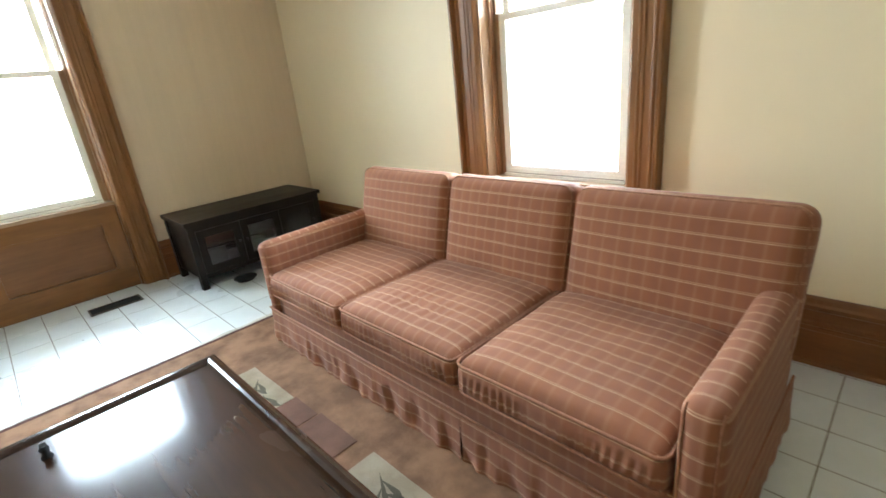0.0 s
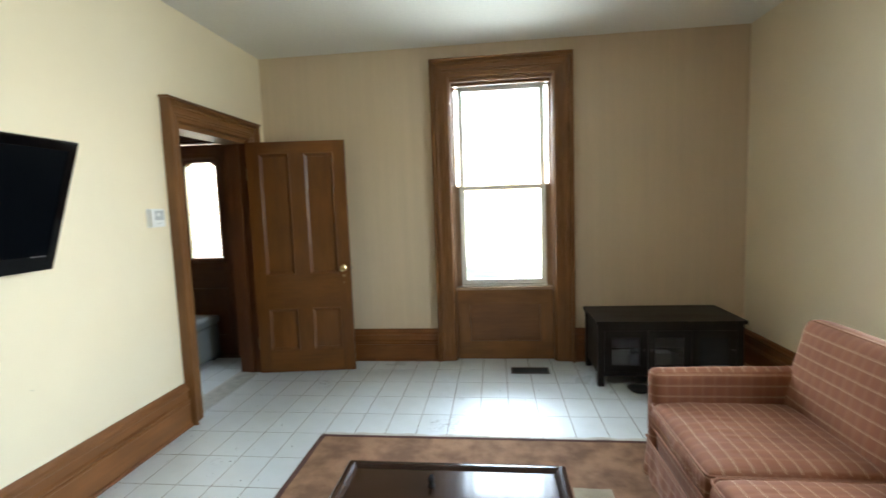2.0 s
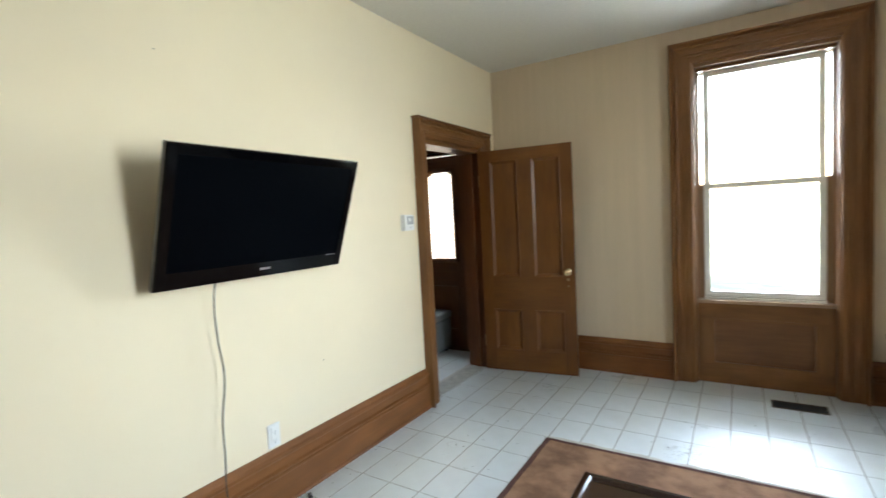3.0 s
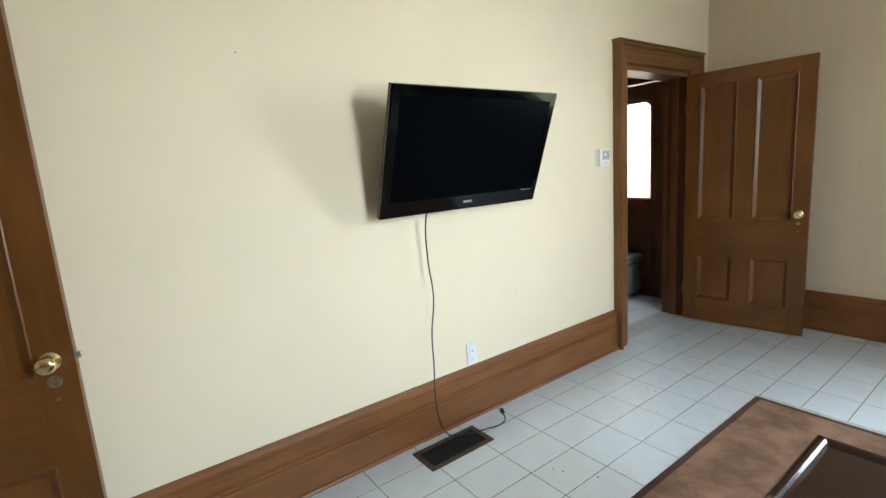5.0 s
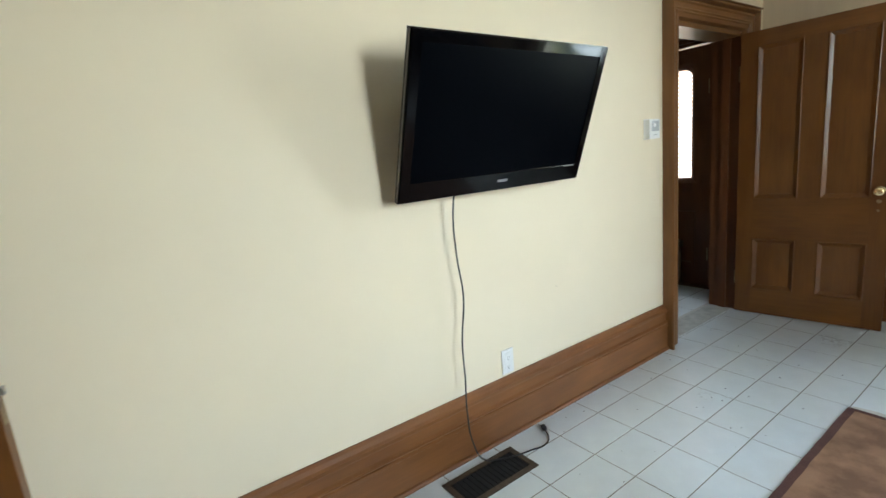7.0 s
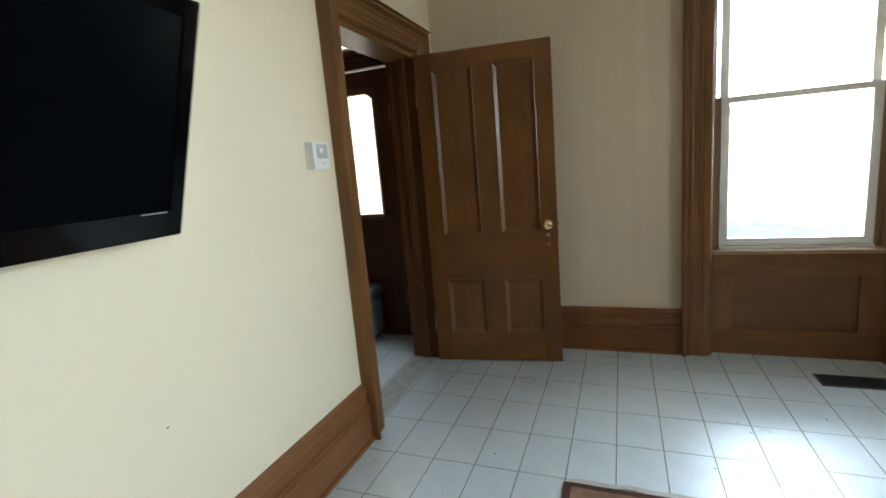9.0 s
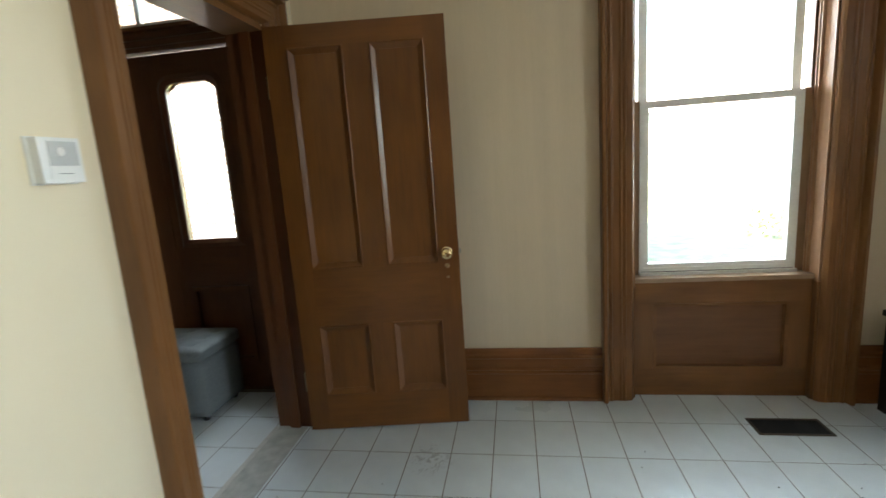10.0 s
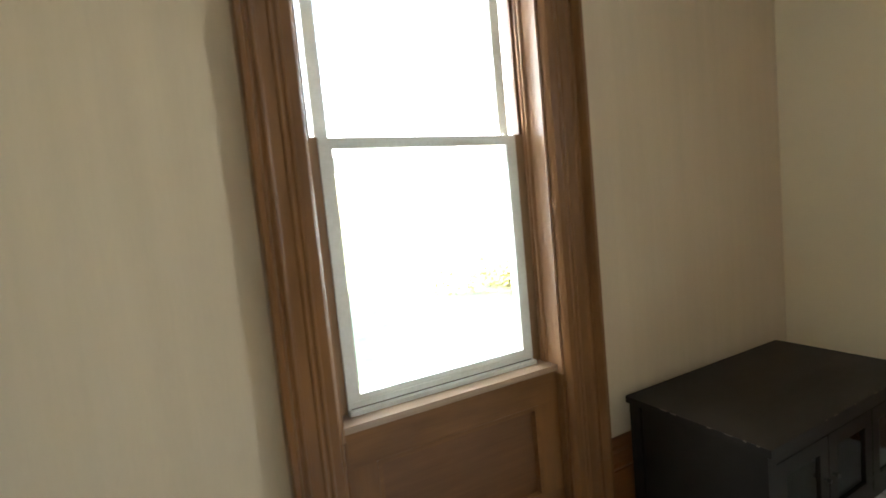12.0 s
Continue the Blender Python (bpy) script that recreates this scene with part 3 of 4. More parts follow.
def front_leaf(x0, x1, g0, g1):
    leaf = new("leaf")
    leaf.parent = front
    y0, y1 = FY, FY + 0.045
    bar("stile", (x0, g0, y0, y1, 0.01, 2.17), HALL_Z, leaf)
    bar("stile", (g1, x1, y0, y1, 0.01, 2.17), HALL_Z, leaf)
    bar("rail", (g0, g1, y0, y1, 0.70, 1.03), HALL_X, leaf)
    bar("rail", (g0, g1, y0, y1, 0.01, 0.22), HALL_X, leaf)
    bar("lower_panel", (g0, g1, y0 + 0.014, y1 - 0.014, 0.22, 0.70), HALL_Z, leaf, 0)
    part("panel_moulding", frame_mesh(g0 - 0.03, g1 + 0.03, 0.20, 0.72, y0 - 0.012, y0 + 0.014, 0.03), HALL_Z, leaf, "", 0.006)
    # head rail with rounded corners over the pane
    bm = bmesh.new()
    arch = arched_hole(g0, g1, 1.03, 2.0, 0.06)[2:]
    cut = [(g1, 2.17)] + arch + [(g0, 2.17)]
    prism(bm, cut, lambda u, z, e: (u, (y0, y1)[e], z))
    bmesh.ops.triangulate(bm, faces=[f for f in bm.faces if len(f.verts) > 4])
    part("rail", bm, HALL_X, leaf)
    ring_in, ring_out = arched_hole(g0 + 0.004, g1 - 0.004, 1.034, 1.996, 0.058), arched_hole(g0 - 0.05, g1 + 0.05, 0.98, 2.05, 0.09)
    bm = bmesh.new()
    k = len(ring_in)
    a = [bm.verts.new((x, y0 - 0.004, z)) for x, z in ring_in]
    b = [bm.verts.new((x, y0 - 0.018, z)) for x, z in [((p[0] + q[0]) / 2, (p[1] + q[1]) / 2) for p, q in zip(ring_in, ring_out)]]
    c = [bm.verts.new((x, y0 - 0.001, z)) for x, z in ring_out]
    for i in range(k):
        j = (i + 1) % k
        bm.faces.new((a[i], a[j], b[j], b[i]))
        bm.faces.new((b[i], b[j], c[j], c[i]))
    part("pane_moulding", bm, HALL_Z, leaf)
    bm = bmesh.new()
    prism(bm, arched_hole(g0 + 0.001, g1 - 0.001, 1.031, 1.999, 0.059), lambda u, z, e: (u, (y0 + 0.02, y0 + 0.024)[e], z))
    pane = part("pane", bm, GLASS, leaf)
    pane.visible_shadow = False
    return leaf


front_leaf(-3.135, -2.535, -3.035, -2.69)
front_leaf(-3.74, -3.14, -3.64, -3.31)
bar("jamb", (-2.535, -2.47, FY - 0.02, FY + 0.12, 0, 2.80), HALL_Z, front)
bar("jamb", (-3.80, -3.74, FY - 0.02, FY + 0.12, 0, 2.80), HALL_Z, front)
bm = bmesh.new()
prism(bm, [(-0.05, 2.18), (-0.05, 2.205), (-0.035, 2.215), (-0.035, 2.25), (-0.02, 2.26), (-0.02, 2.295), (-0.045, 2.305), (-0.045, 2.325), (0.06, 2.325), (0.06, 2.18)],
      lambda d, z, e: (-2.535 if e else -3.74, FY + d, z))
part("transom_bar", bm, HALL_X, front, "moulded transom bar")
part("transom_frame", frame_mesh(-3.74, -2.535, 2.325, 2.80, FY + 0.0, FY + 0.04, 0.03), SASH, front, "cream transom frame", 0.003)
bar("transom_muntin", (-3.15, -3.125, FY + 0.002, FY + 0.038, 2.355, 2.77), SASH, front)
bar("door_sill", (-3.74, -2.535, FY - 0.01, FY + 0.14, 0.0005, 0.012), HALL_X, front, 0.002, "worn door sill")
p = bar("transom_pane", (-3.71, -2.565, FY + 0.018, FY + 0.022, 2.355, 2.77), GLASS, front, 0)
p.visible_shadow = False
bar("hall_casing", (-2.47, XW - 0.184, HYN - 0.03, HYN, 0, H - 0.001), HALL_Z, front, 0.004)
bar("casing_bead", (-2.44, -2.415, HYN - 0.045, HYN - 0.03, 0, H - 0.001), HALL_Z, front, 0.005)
for z in (0.32, 1.82):
    bm = bmesh.new()
    tube(bm, (-2.541, FY - 0.010, z), [0.008, 0.008, 0.004], [-0.055, 0.055, 0.064], "z", 12)
    part("hinge", bm, DULL_BRASS, front, "dark hinge knuckle")

# ---- grey storage bench in the hall ----


def soft_box(x0, x1, y0, y1, z0, z1, r, cuts=10, puff=0.0, face="z", wrinkle=0.0, seed=0.0, sag=0.0):
    """A cushion: a box with rounded edges, one swollen face and fine creases."""
    bm = bmesh.new()
    bmesh.ops.create_cube(bm, size=2)
    bmesh.ops.subdivide_edges(bm, edges=bm.edges[:], cuts=cuts, use_grid_fill=True)
    half = Vector(((x1 - x0) / 2, (y1 - y0) / 2, (z1 - z0) / 2))
    mid = Vector(((x0 + x1) / 2, (y0 + y1) / 2, (z0 + z1) / 2))
    for v in bm.verts:
        s = v.co.copy()
        p = Vector([math.copysign(abs(s[i]) ** 0.75, s[i]) * half[i] for i in range(3)])
        inner = Vector([max(-half[i] + r, min(half[i] - r, p[i])) for i in range(3)])
        off = p - inner
        if off.length > 1e-9:
            p = inner + off.normalized() * min(off.length, r) if off.length > r else inner + off
        i = "xyz".index(face)
        a, b = [k for k in range(3) if k != i]
        swell = (1 - s[a] ** 4) * (1 - s[b] ** 4)
        if s[i] > 0.5:
            p[i] += puff * swell - sag * (1 - s[a] ** 2) * (1 - s[b] ** 2)
        w = noise.noise(Vector((p.x * 9 + seed, p.y * 9, p.z * 9))) * wrinkle + noise.noise(Vector((p.x * 26 + seed, p.y * 26, p.z * 26))) * wrinkle * 0.35
        p += s.normalized() * w
        v.co = mid + p
    return bm


bench = thing("storage_bench", "grey tufted fabric storage bench with padded lid on the hall floor", "bench")
BX0, BX1, BY0, BY1 = -3.62, -2.755, 3.965, 4.345
part("box", soft_box(BX0, BX1, BY0, BY1, 0.035, 0.37, 0.012, 6), GREYCLOTH, bench, smooth=True)
bm = soft_box(BX0 - 0.012, BX1 + 0.012, BY0 - 0.012, BY1 + 0.01, 0.375, 0.455, 0.022, 30, 0.012, "z", 0.001)
for v in bm.verts:
    if v.co.z > 0.44:
        for i in range(5):
            for j in range(3):
                d = math.hypot(v.co.x - (BX0 + 0.1 + i * 0.165), v.co.y - (BY0 + 0.075 + j * 0.115))
                v.co.z -= 0.030 * math.exp(-((d / 0.026) ** 2))
part("lid", bm, GREYCLOTH, bench, "padded lid with buttoned tufts", smooth=True)
for i in range(5):
    for j in range(3):
        bm = bmesh.new()
        tube(bm, (BX0 + 0.1 + i * 0.165, BY0 + 0.075 + j * 0.115, 0.433), [0.009, 0.008, 0.003], [0, 0.004, 0.006], "z", 10)
        part("button", bm, GREYCLOTH, bench)
for x in (BX0 + 0.05, BX1 - 0.05):
    for y in (BY0 + 0.05, BY1 - 0.05):
        bm = bmesh.new()
        tube(bm, (x, y, 0.0), [0.018, 0.022, 0.022], [0, 0.02, 0.036], "z", 14)
        part("foot", bm, BLACK, bench, "black plastic foot")

# ---- sofa ----


def with_uv(ob):
    """Cloth coordinates in metres: first along the sofa, then over it."""
    me = ob.data
    layer = me.uv_layers.new(name="UVMap")
    for poly in me.polygons:
        n = poly.normal
        for li in poly.loop_indices:
            c = me.vertices[me.loops[li].vertex_index].co
            if abs(n.y) > 0.75:
                uv = (c.x, c.z)
            elif abs(n.z) > abs(n.x):
                uv = (c.y, c.x)
            else:
                uv = (c.y, c.z)
            layer.data[li].uv = uv
    return ob


def piping(name, parent, pts, r=0.0055, closed=True):
    cu = bpy.data.curves.new(name, "CURVE")
    cu.dimensions, cu.bevel_depth, cu.bevel_resolution = "3D", r, 2
    sp = cu.splines.new("POLY")
    sp.points.add(len(pts) - 1)
    for q, p in zip(sp.points, pts):
        q.co = (*p, 1)
    sp.use_cyclic_u = closed
    cu.materials.append(PIPING)
    ob = new(name, cu)
    ob.parent = parent
    return ob


sofa = thing("sofa", "three-seat sofa in rust plaid fabric with a gathered skirt", "sofa")
SX0, SX1, SY0, SY1 = 0.865, 1.80, 0.215, 2.455
SEATS = [(2.385, 1.715), (1.712, 1.005), (1.002, 0.305)]
with_uv(part("base", soft_box(SX0 + 0.02, SX1 - 0.04, SY0 + 0.01, SY1 - 0.01, 0.05, 0.315, 0.02, 14, wrinkle=0.002), FABRIC, sofa, smooth=True))
for i, (yb, ya) in enumerate(SEATS):
    z1 = 0.435
    bm = soft_box(SX0 - 0.012, 1.56, ya, yb, 0.305, z1, 0.042, 78, 0.036 if i < 2 else 0.044, "z", 0.0045, 3.1 * i, 0.006)
    # gathered creases along the front border
    for v in bm.verts:
        if v.co.x < SX0 + 0.05:
            v.co.x += (0.0042 + 0.004 * noise.noise(v.co * 8)) * math.sin(v.co.y * 215 + 5 * noise.noise(v.co * 6)) * (1 - min(1, abs(v.co.z - 0.36) / 0.06))
    # pulled creases on top
    for v in bm.verts:
        if v.co.z > 0.42:
            g = math.exp(-(((v.co.x - 1.06) / 0.10) ** 2) - ((v.co.y - (ya + yb) / 2 - 0.03) / 0.16) ** 2)
            v.co.z += g * 0.0045 * math.sin(v.co.y * 115 + 4 * noise.noise(v.co * 9)) * (1.0 if i == 1 else 0.35)
    seat = with_uv(part("seat_cushion", bm, FABRIC, sofa, smooth=True))
    x0, x1, r = SX0 - 0.006, 1.54, 0.03
    ring = [(x0 + r, ya + 0.004, z1 - 0.004), (x1, ya + 0.004, z1 - 0.004), (x1, yb - 0.004, z1 - 0.004), (x0 + r, yb - 0.004, z1 - 0.004), (x0 + 0.008, yb - 0.012, z1 - 0.006), (x0, yb - r, z1 - 0.008), (x0, ya + r, z1 - 0.008), (x0 + 0.008, ya + 0.012, z1 - 0.006)]
    piping("piping", seat, ring)
    piping("piping", seat, [(p[0], p[1], 0.318) for p in ring])
# back: three tall cushions leaning on a low frame
LEAN = pose(1.50, 0, 0.40, 0, 13.5, 0)
BACKS = [(2.445, 1.690), (1.697, 0.980), (0.987, 0.188)]
for i, (yb, ya) in enumerate(BACKS):
    bm = soft_box(0.0, 0.165, ya, yb, -0.03, 0.492, 0.062, 34, 0.0, "x", 0.0024, 7.7 * i)
    for v in bm.verts:
        if v.co.x < 0.06:
            s, q = (v.co.y - (ya + yb) / 2) / ((yb - ya) / 2), (v.co.z - 0.23) / 0.26
            v.co.x -= 0.030 * max(0, 1 - s ** 4) * max(0, 1 - q ** 4)
    bmesh.ops.recalc_face_normals(bm, faces=bm.faces)
    cush = part("back_cushion", bm, FABRIC, sofa, smooth=True)
    with_uv(cush)
    cush.data.transform(LEAN)
    # welt seams round the front and the rear of the cushion
    for x in (0.018, 0.147):
        ring = []
        for cy, cz, a0 in ((yb - 0.062, 0.430, 0), (ya + 0.062, 0.430, 90)):
            for k in range(7):
                a = radians(a0 + 15 * k)
                ring.append((x, cy + 0.048 * math.cos(a), cz + 0.048 * math.sin(a)))
        ring = [(x, yb - 0.014, 0.02)] + ring + [(x, ya + 0.014, 0.02)]
        piping("piping", cush, [tuple(LEAN @ Vector(p)) for p in ring], 0.004, False)
bm = soft_box(0.10, 0.20, SY0, SY1, -0.35, 0.45, 0.03, 16, wrinkle=0.001)
frame_back = part("back_frame", bm, FABRIC, sofa, smooth=True)
with_uv(frame_back)
frame_back.data.transform(LEAN)
# arms: thin and upright, rounded on top, sloping up to the back
for y0, y1 in ((SY1 - 0.085, SY1 + 0.008), (SY0 - 0.022, SY0 + 0.085)):
    bm = soft_box(SX0 - 0.005, 1.66, y0, y1, 0.05, 0.607, 0.044, 30, wrinkle=0.0022, seed=y0)
    for v in bm.verts:
        t = (v.co.x - SX0) / 0.8
        if v.co.z > 0.4:
            v.co.z += 0.012 * t
    arm = with_uv(part("arm", bm, FABRIC, sofa, smooth=True))
    for ys in (y0 + 0.014, y1 - 0.014):
        piping("piping", arm, [(SX0 + 0.004, ys, 0.27), (SX0 + 0.004, ys, 0.565), (SX0 + 0.010, ys, 0.582), (SX0 + 0.026, ys, 0.594)], 0.004, False)


def skirt(name, a, b, depth, seed, swing=1.0):
    """A hanging panel of cloth with soft folds, from a to b."""
    bm = bmesh.new()
    a, b = Vector(a), Vector(b)
    d = (b - a).normalized()
    out = Vector((d.y, -d.x, 0))
    nx, nz = max(8, int((b - a).length / 0.012)), 10
    grid = []
    for i in range(nx + 1):
        col = []
        for j in range(nz + 1):
            t, h = i / nx, j / nz
            s = t * (b - a).length
            fold = (math.sin(s * 62 + seed + 5 * noise.noise(Vector((s * 5, seed, 0)))) * 0.004 + noise.noise(Vector((s * 11, h * 2, seed))) * 0.018 + noise.noise(Vector((s * 34, h * 3, seed))) * 0.006) * swing * (h ** 1.2)
            fold += 0.010 * h
            col.append(a + d * s + out * fold + Vector((0, 0, -depth * h)))
        grid.append(col)
    for side in (0.0, 0.004):
        vs = [[bm.verts.new(c - out * side) for c in col] for col in grid]
        for i in range(nx):
            for j in range(nz):
                bm.faces.new((vs[i][j], vs[i + 1][j], vs[i + 1][j + 1], vs[i][j + 1]))
    return with_uv(part(name, bm, FABRIC, sofa, "gathered skirt panel", smooth=True))


for i, (ya, yb) in enumerate(((SY1, 1.725), (1.718, 1.008), (1.000, SY0))):
    skirt("skirt", (SX0 - 0.002, ya, 0.215), (SX0 - 0.002, yb, 0.215), 0.203, i * 2.1)
skirt("skirt", (SX1 - 0.05, SY1 + 0.010, 0.215), (SX0, SY1 + 0.010, 0.215), 0.203, 9.0, 0.4)
skirt("skirt", (SX0, SY0 - 0.024, 0.215), (SX1 - 0.05, SY0 - 0.024, 0.215), 0.203, 5.0, 0.4)
piping("piping", sofa, [(SX1 - 0.06, SY1 + 0.009, 0.217), (SX0 - 0.004, SY1 + 0.009, 0.217), (SX0 - 0.004, SY0 - 0.023, 0.217), (SX1 - 0.06, SY0 - 0.023, 0.217)], 0.005, False)
for x in (SX0 + 0.08, SX1 - 0.15):
    for y in (SY0 + 0.08, SY1 - 0.08):
        bar("foot", (x - 0.02, x + 0.02, y - 0.02, y + 0.02, 0.0 if x > 1.25 else 0.012, 0.07), BLACKWOOD, sofa)

# ---- coffee table ----
table = thing("coffee_table", "dark polished walnut coffee table with raised rim on the rug", "coffee table")
TX0, TX1, TY0, TY1, TZ = -0.508, 0.317, 0.40, 1.622, 0.517
bar("top_panel", (TX0 + 0.055, TX1 - 0.055, TY0 + 0.055, TY1 - 0.055, TZ - 0.030, TZ - 0.004), TABLEWOOD, table, 0.002, "glossy inset table top")
RIM = [(0, -0.035), (0, -0.008), (0.003, -0.002), (0.009, 0.003), (0.018, 0.006), (0.028, 0.006), (0.037, 0.003), (0.043, -0.002), (0.047, -0.005), (0.060, -0.005), (0.060, -0.035)]
for f in (lambda u, d, e: (TX0 + u, (TY1 - u) if e else (TY0 + u), TZ + d), lambda u, d, e: (TX1 - u, (TY1 - u) if e else (TY0 + u), TZ + d),
          lambda u, d, e: ((TX1 - u) if e else (TX0 + u), TY0 + u, TZ + d), lambda u, d, e: ((TX1 - u) if e else (TX0 + u), TY1 - u, TZ + d)):
    bm = bmesh.new()
    prism(bm, RIM, f)
    part("rim", bm, TABLEWOOD, table, "raised moulded rim")
bar("apron", (TX0 + 0.05, TX1 - 0.05, TY1 - 0.07, TY1 - 0.05, TZ - 0.13, TZ - 0.03), TABLEWOOD, table)
bar("apron", (TX0 + 0.05, TX1 - 0.05, TY0 + 0.05, TY0 + 0.07, TZ - 0.13, TZ - 0.03), TABLEWOOD, table)
bar("apron", (TX0 + 0.05, TX0 + 0.07, TY0 + 0.07, TY1 - 0.07, TZ - 0.13, TZ - 0.03), TABLEWOOD, table)
bar("apron", (TX1 - 0.07, TX1 - 0.05, TY0 + 0.07, TY1 - 0.07, TZ - 0.13, TZ - 0.03), TABLEWOOD, table)
for x in (TX0 + 0.065, TX1 - 0.065):
    for y in (TY0 + 0.065, TY1 - 0.065):
        bm = bmesh.new()
        tube(bm, (x, y, 0.012), [0.018, 0.022, 0.030, 0.034], [0, 0.02, 0.36, 0.474], "z", 16)
        part("leg", bm, TABLEWOOD, table, smooth=True)
# small dark knob lying on the table
knob = thing("small_black_knob", "small broken black knob lying on the coffee table", "knob")
bm = bmesh.new()
tube(bm, (-0.165, 1.475, TZ - 0.004), [0.014, 0.012, 0.007, 0.010, 0.012, 0.006], [0, 0.005, 0.012, 0.018, 0.028, 0.032], "z", 14)
part("stem", bm, MATTE_BLACK, knob, smooth=True)
bar("prong", (-0.172, -0.158, 1.470, 1.492, TZ + 0.020, TZ + 0.030), MATTE_BLACK, knob, 0.002)

# ---- media stand ----
stand = thing("media_stand", "black-brown wooden media stand with glass doors in the corner", "media stand")
MX0, MX1, MY0, MY1, MZ = 0.865, 1.955, 3.675, 4.215, 0.535
bm = bmesh.new()
box(bm, MX0 - 0.015, MX1 + 0.015, MY0 - 0.02, MY1 + 0.005, MZ - 0.028, MZ)
part("top", bm, BLACKWOOD, stand, "worn black-brown top board", 0.004)
# chipped edges of the top, where pale wood shows
CHIP = plain("chipped_edge", (0.085, 0.068, 0.052), 0.6, vary=0.4, scale=90)
rng = random.Random(21)
for k in range(16):
    ln, w = rng.uniform(0.004, 0.03), rng.uniform(0.0012, 0.0028)
    bm = bmesh.new()
    if k % 2:
        y = MY0 + 0.01 + rng.random() ** 1.5 * (MY1 - MY0 - 0.06)
        box(bm, MX0 - 0.0156, MX0 - 0.015 + w, y, y + ln, MZ - w - 0.002, MZ + 0.0006)
    else:
        x = MX0 + 0.01 + rng.random() ** 1.5 * (MX1 - MX0 - 0.08)
        box(bm, x, x + ln, MY0 - 0.0206, MY0 - 0.02 + w, MZ - w - 0.002, MZ + 0.0006)
    part("chip", bm, CHIP, stand, "pale chipped edge")
for x in (MX0, MX1 - 0.05):
    for y in (MY0, MY1 - 0.05):
        bar("leg", (x, x + 0.05, y, y + 0.05, 0, MZ - 0.028), BLACKWOOD, stand, 0.004)
for x in (MX0 + 0.012, MX1 - 0.030):
    bar("side_panel", (x, x + 0.018, MY0 + 0.05, MY1 - 0.05, 0.085, MZ - 0.028), BLACKWOOD, stand)
bar("back_panel", (MX0 + 0.05, MX1 - 0.05, MY1 - 0.03, MY1 - 0.018, 0.085, MZ - 0.028), BLACKWOOD, stand)
bar("shelf", (MX0 + 0.03, MX1 - 0.03, MY0 + 0.03, MY1 - 0.03, 0.085, 0.105), BLACKWOOD, stand)
bar("shelf", (MX0 + 0.03, MX1 - 0.03, MY0 + 0.06, MY1 - 0.03, 0.285, 0.300), BLACKWOOD, stand)
bar("front_rail", (MX0 + 0.05, MX1 - 0.05, MY0 + 0.006, MY0 + 0.024, 0.455, MZ - 0.028), BLACKWOOD, stand)
bar("front_rail", (MX0 + 0.05, MX1 - 0.05, MY0 + 0.006, MY0 + 0.024, 0.085, 0.118), BLACKWOOD, stand)
dw = (MX1 - MX0 - 0.10) / 3
for i in range(3):
    a = MX0 + 0.05 + i * dw
    d = part("cabinet_door", frame_mesh(a + 0.003, a + dw - 0.003, 0.12, 0.453, MY0 + 0.003, MY0 + 0.022, 0.055), BLACKWOOD, stand, "", 0.003)
    bar("door_glass", (a + 0.055, a + dw - 0.055, MY0 + 0.011, MY0 + 0.015, 0.172, 0.401), SMOKE if i == 2 else GLASS, d, 0)
    bm = bmesh.new()
    tube(bm, (a + (dw - 0.03 if i != 1 else 0.03), MY0 + 0.003, 0.30), [0.006, 0.005, 0.010, 0.008], [0, -0.008, -0.012, -0.018], "y", 12)
    part("door_knob", bm, BLACK, d, "small dark knob", smooth=True)
# shallow dark round shape on the tiles by the stand
dish = thing("dark_floor_round", "shallow dark round shape on the tiles beside the stand", "dish")
bm = bmesh.new()
tube(bm, (1.16, 3.60, 0.0), [0.055, 0.062, 0.085, 0.088, 0.080, 0.055], [0, 0.002, 0.022, 0.024, 0.018, 0.006], "z", 28)
part("dish", bm, BLACK, dish, smooth=True)
# papers and boxes behind the stand's glass
for name, label, dims, mat in (("grey_box", "pale grey box standing in the media stand", (1.00, 1.16, 3.86, 4.05, 0.1055, 0.24), LCD),
                               ("grey_case", "dull grey case in the media stand", (1.33, 1.48, 3.84, 4.08, 0.1055, 0.22), LCD)):
    t = thing(name, label, "box")
    bar("case", dims, plain(name + "_board", (0.12, 0.125, 0.13), 0.7), t, 0.004)

# ---- television ----
tv = thing("television", "black glossy flat-screen television tilted down on the wall", "television")
TVM = Matrix.Translation((-1.930, 1.413, 1.545)) @ pose(0, 0, 0, 0, 0, 1.0) @ pose(0, 0, 0, 0, 19.3, 0)
TW, TH = 0.535, 0.310
bm = bmesh.new()
box(bm, -0.024, 0.0, -TW, TW, -TH, TH)
part("housing", bm, TV_GLOSS, tv, "", 0.008, matrix=TVM, segments=3)
bm = bmesh.new()
box(bm, -0.085, -0.024, -TW + 0.12, TW - 0.12, -TH + 0.10, TH - 0.08)
part("rear_cover", bm, BLACK, tv, "", 0.02, matrix=TVM)
part("bezel", (lambda b: (bmesh.ops.rotate(b, verts=b.verts, matrix=Matrix.Rotation(radians(90), 3, "Z")), b)[1])(frame_mesh(-TW + 0.004, TW - 0.004, -TH + 0.004, TH - 0.004, -0.006, 0.0, 0.042, 0.075, 0.040)), TV_GLOSS, tv, "glossy black bezel", 0.0015, matrix=TVM)
bm = bmesh.new()
box(bm, 0.0005, 0.002, -TW + 0.046, TW - 0.046, -TH + 0.079, TH - 0.044)
part("screen", bm, TV_SCREEN, tv, "dark switched-off screen", matrix=TVM)
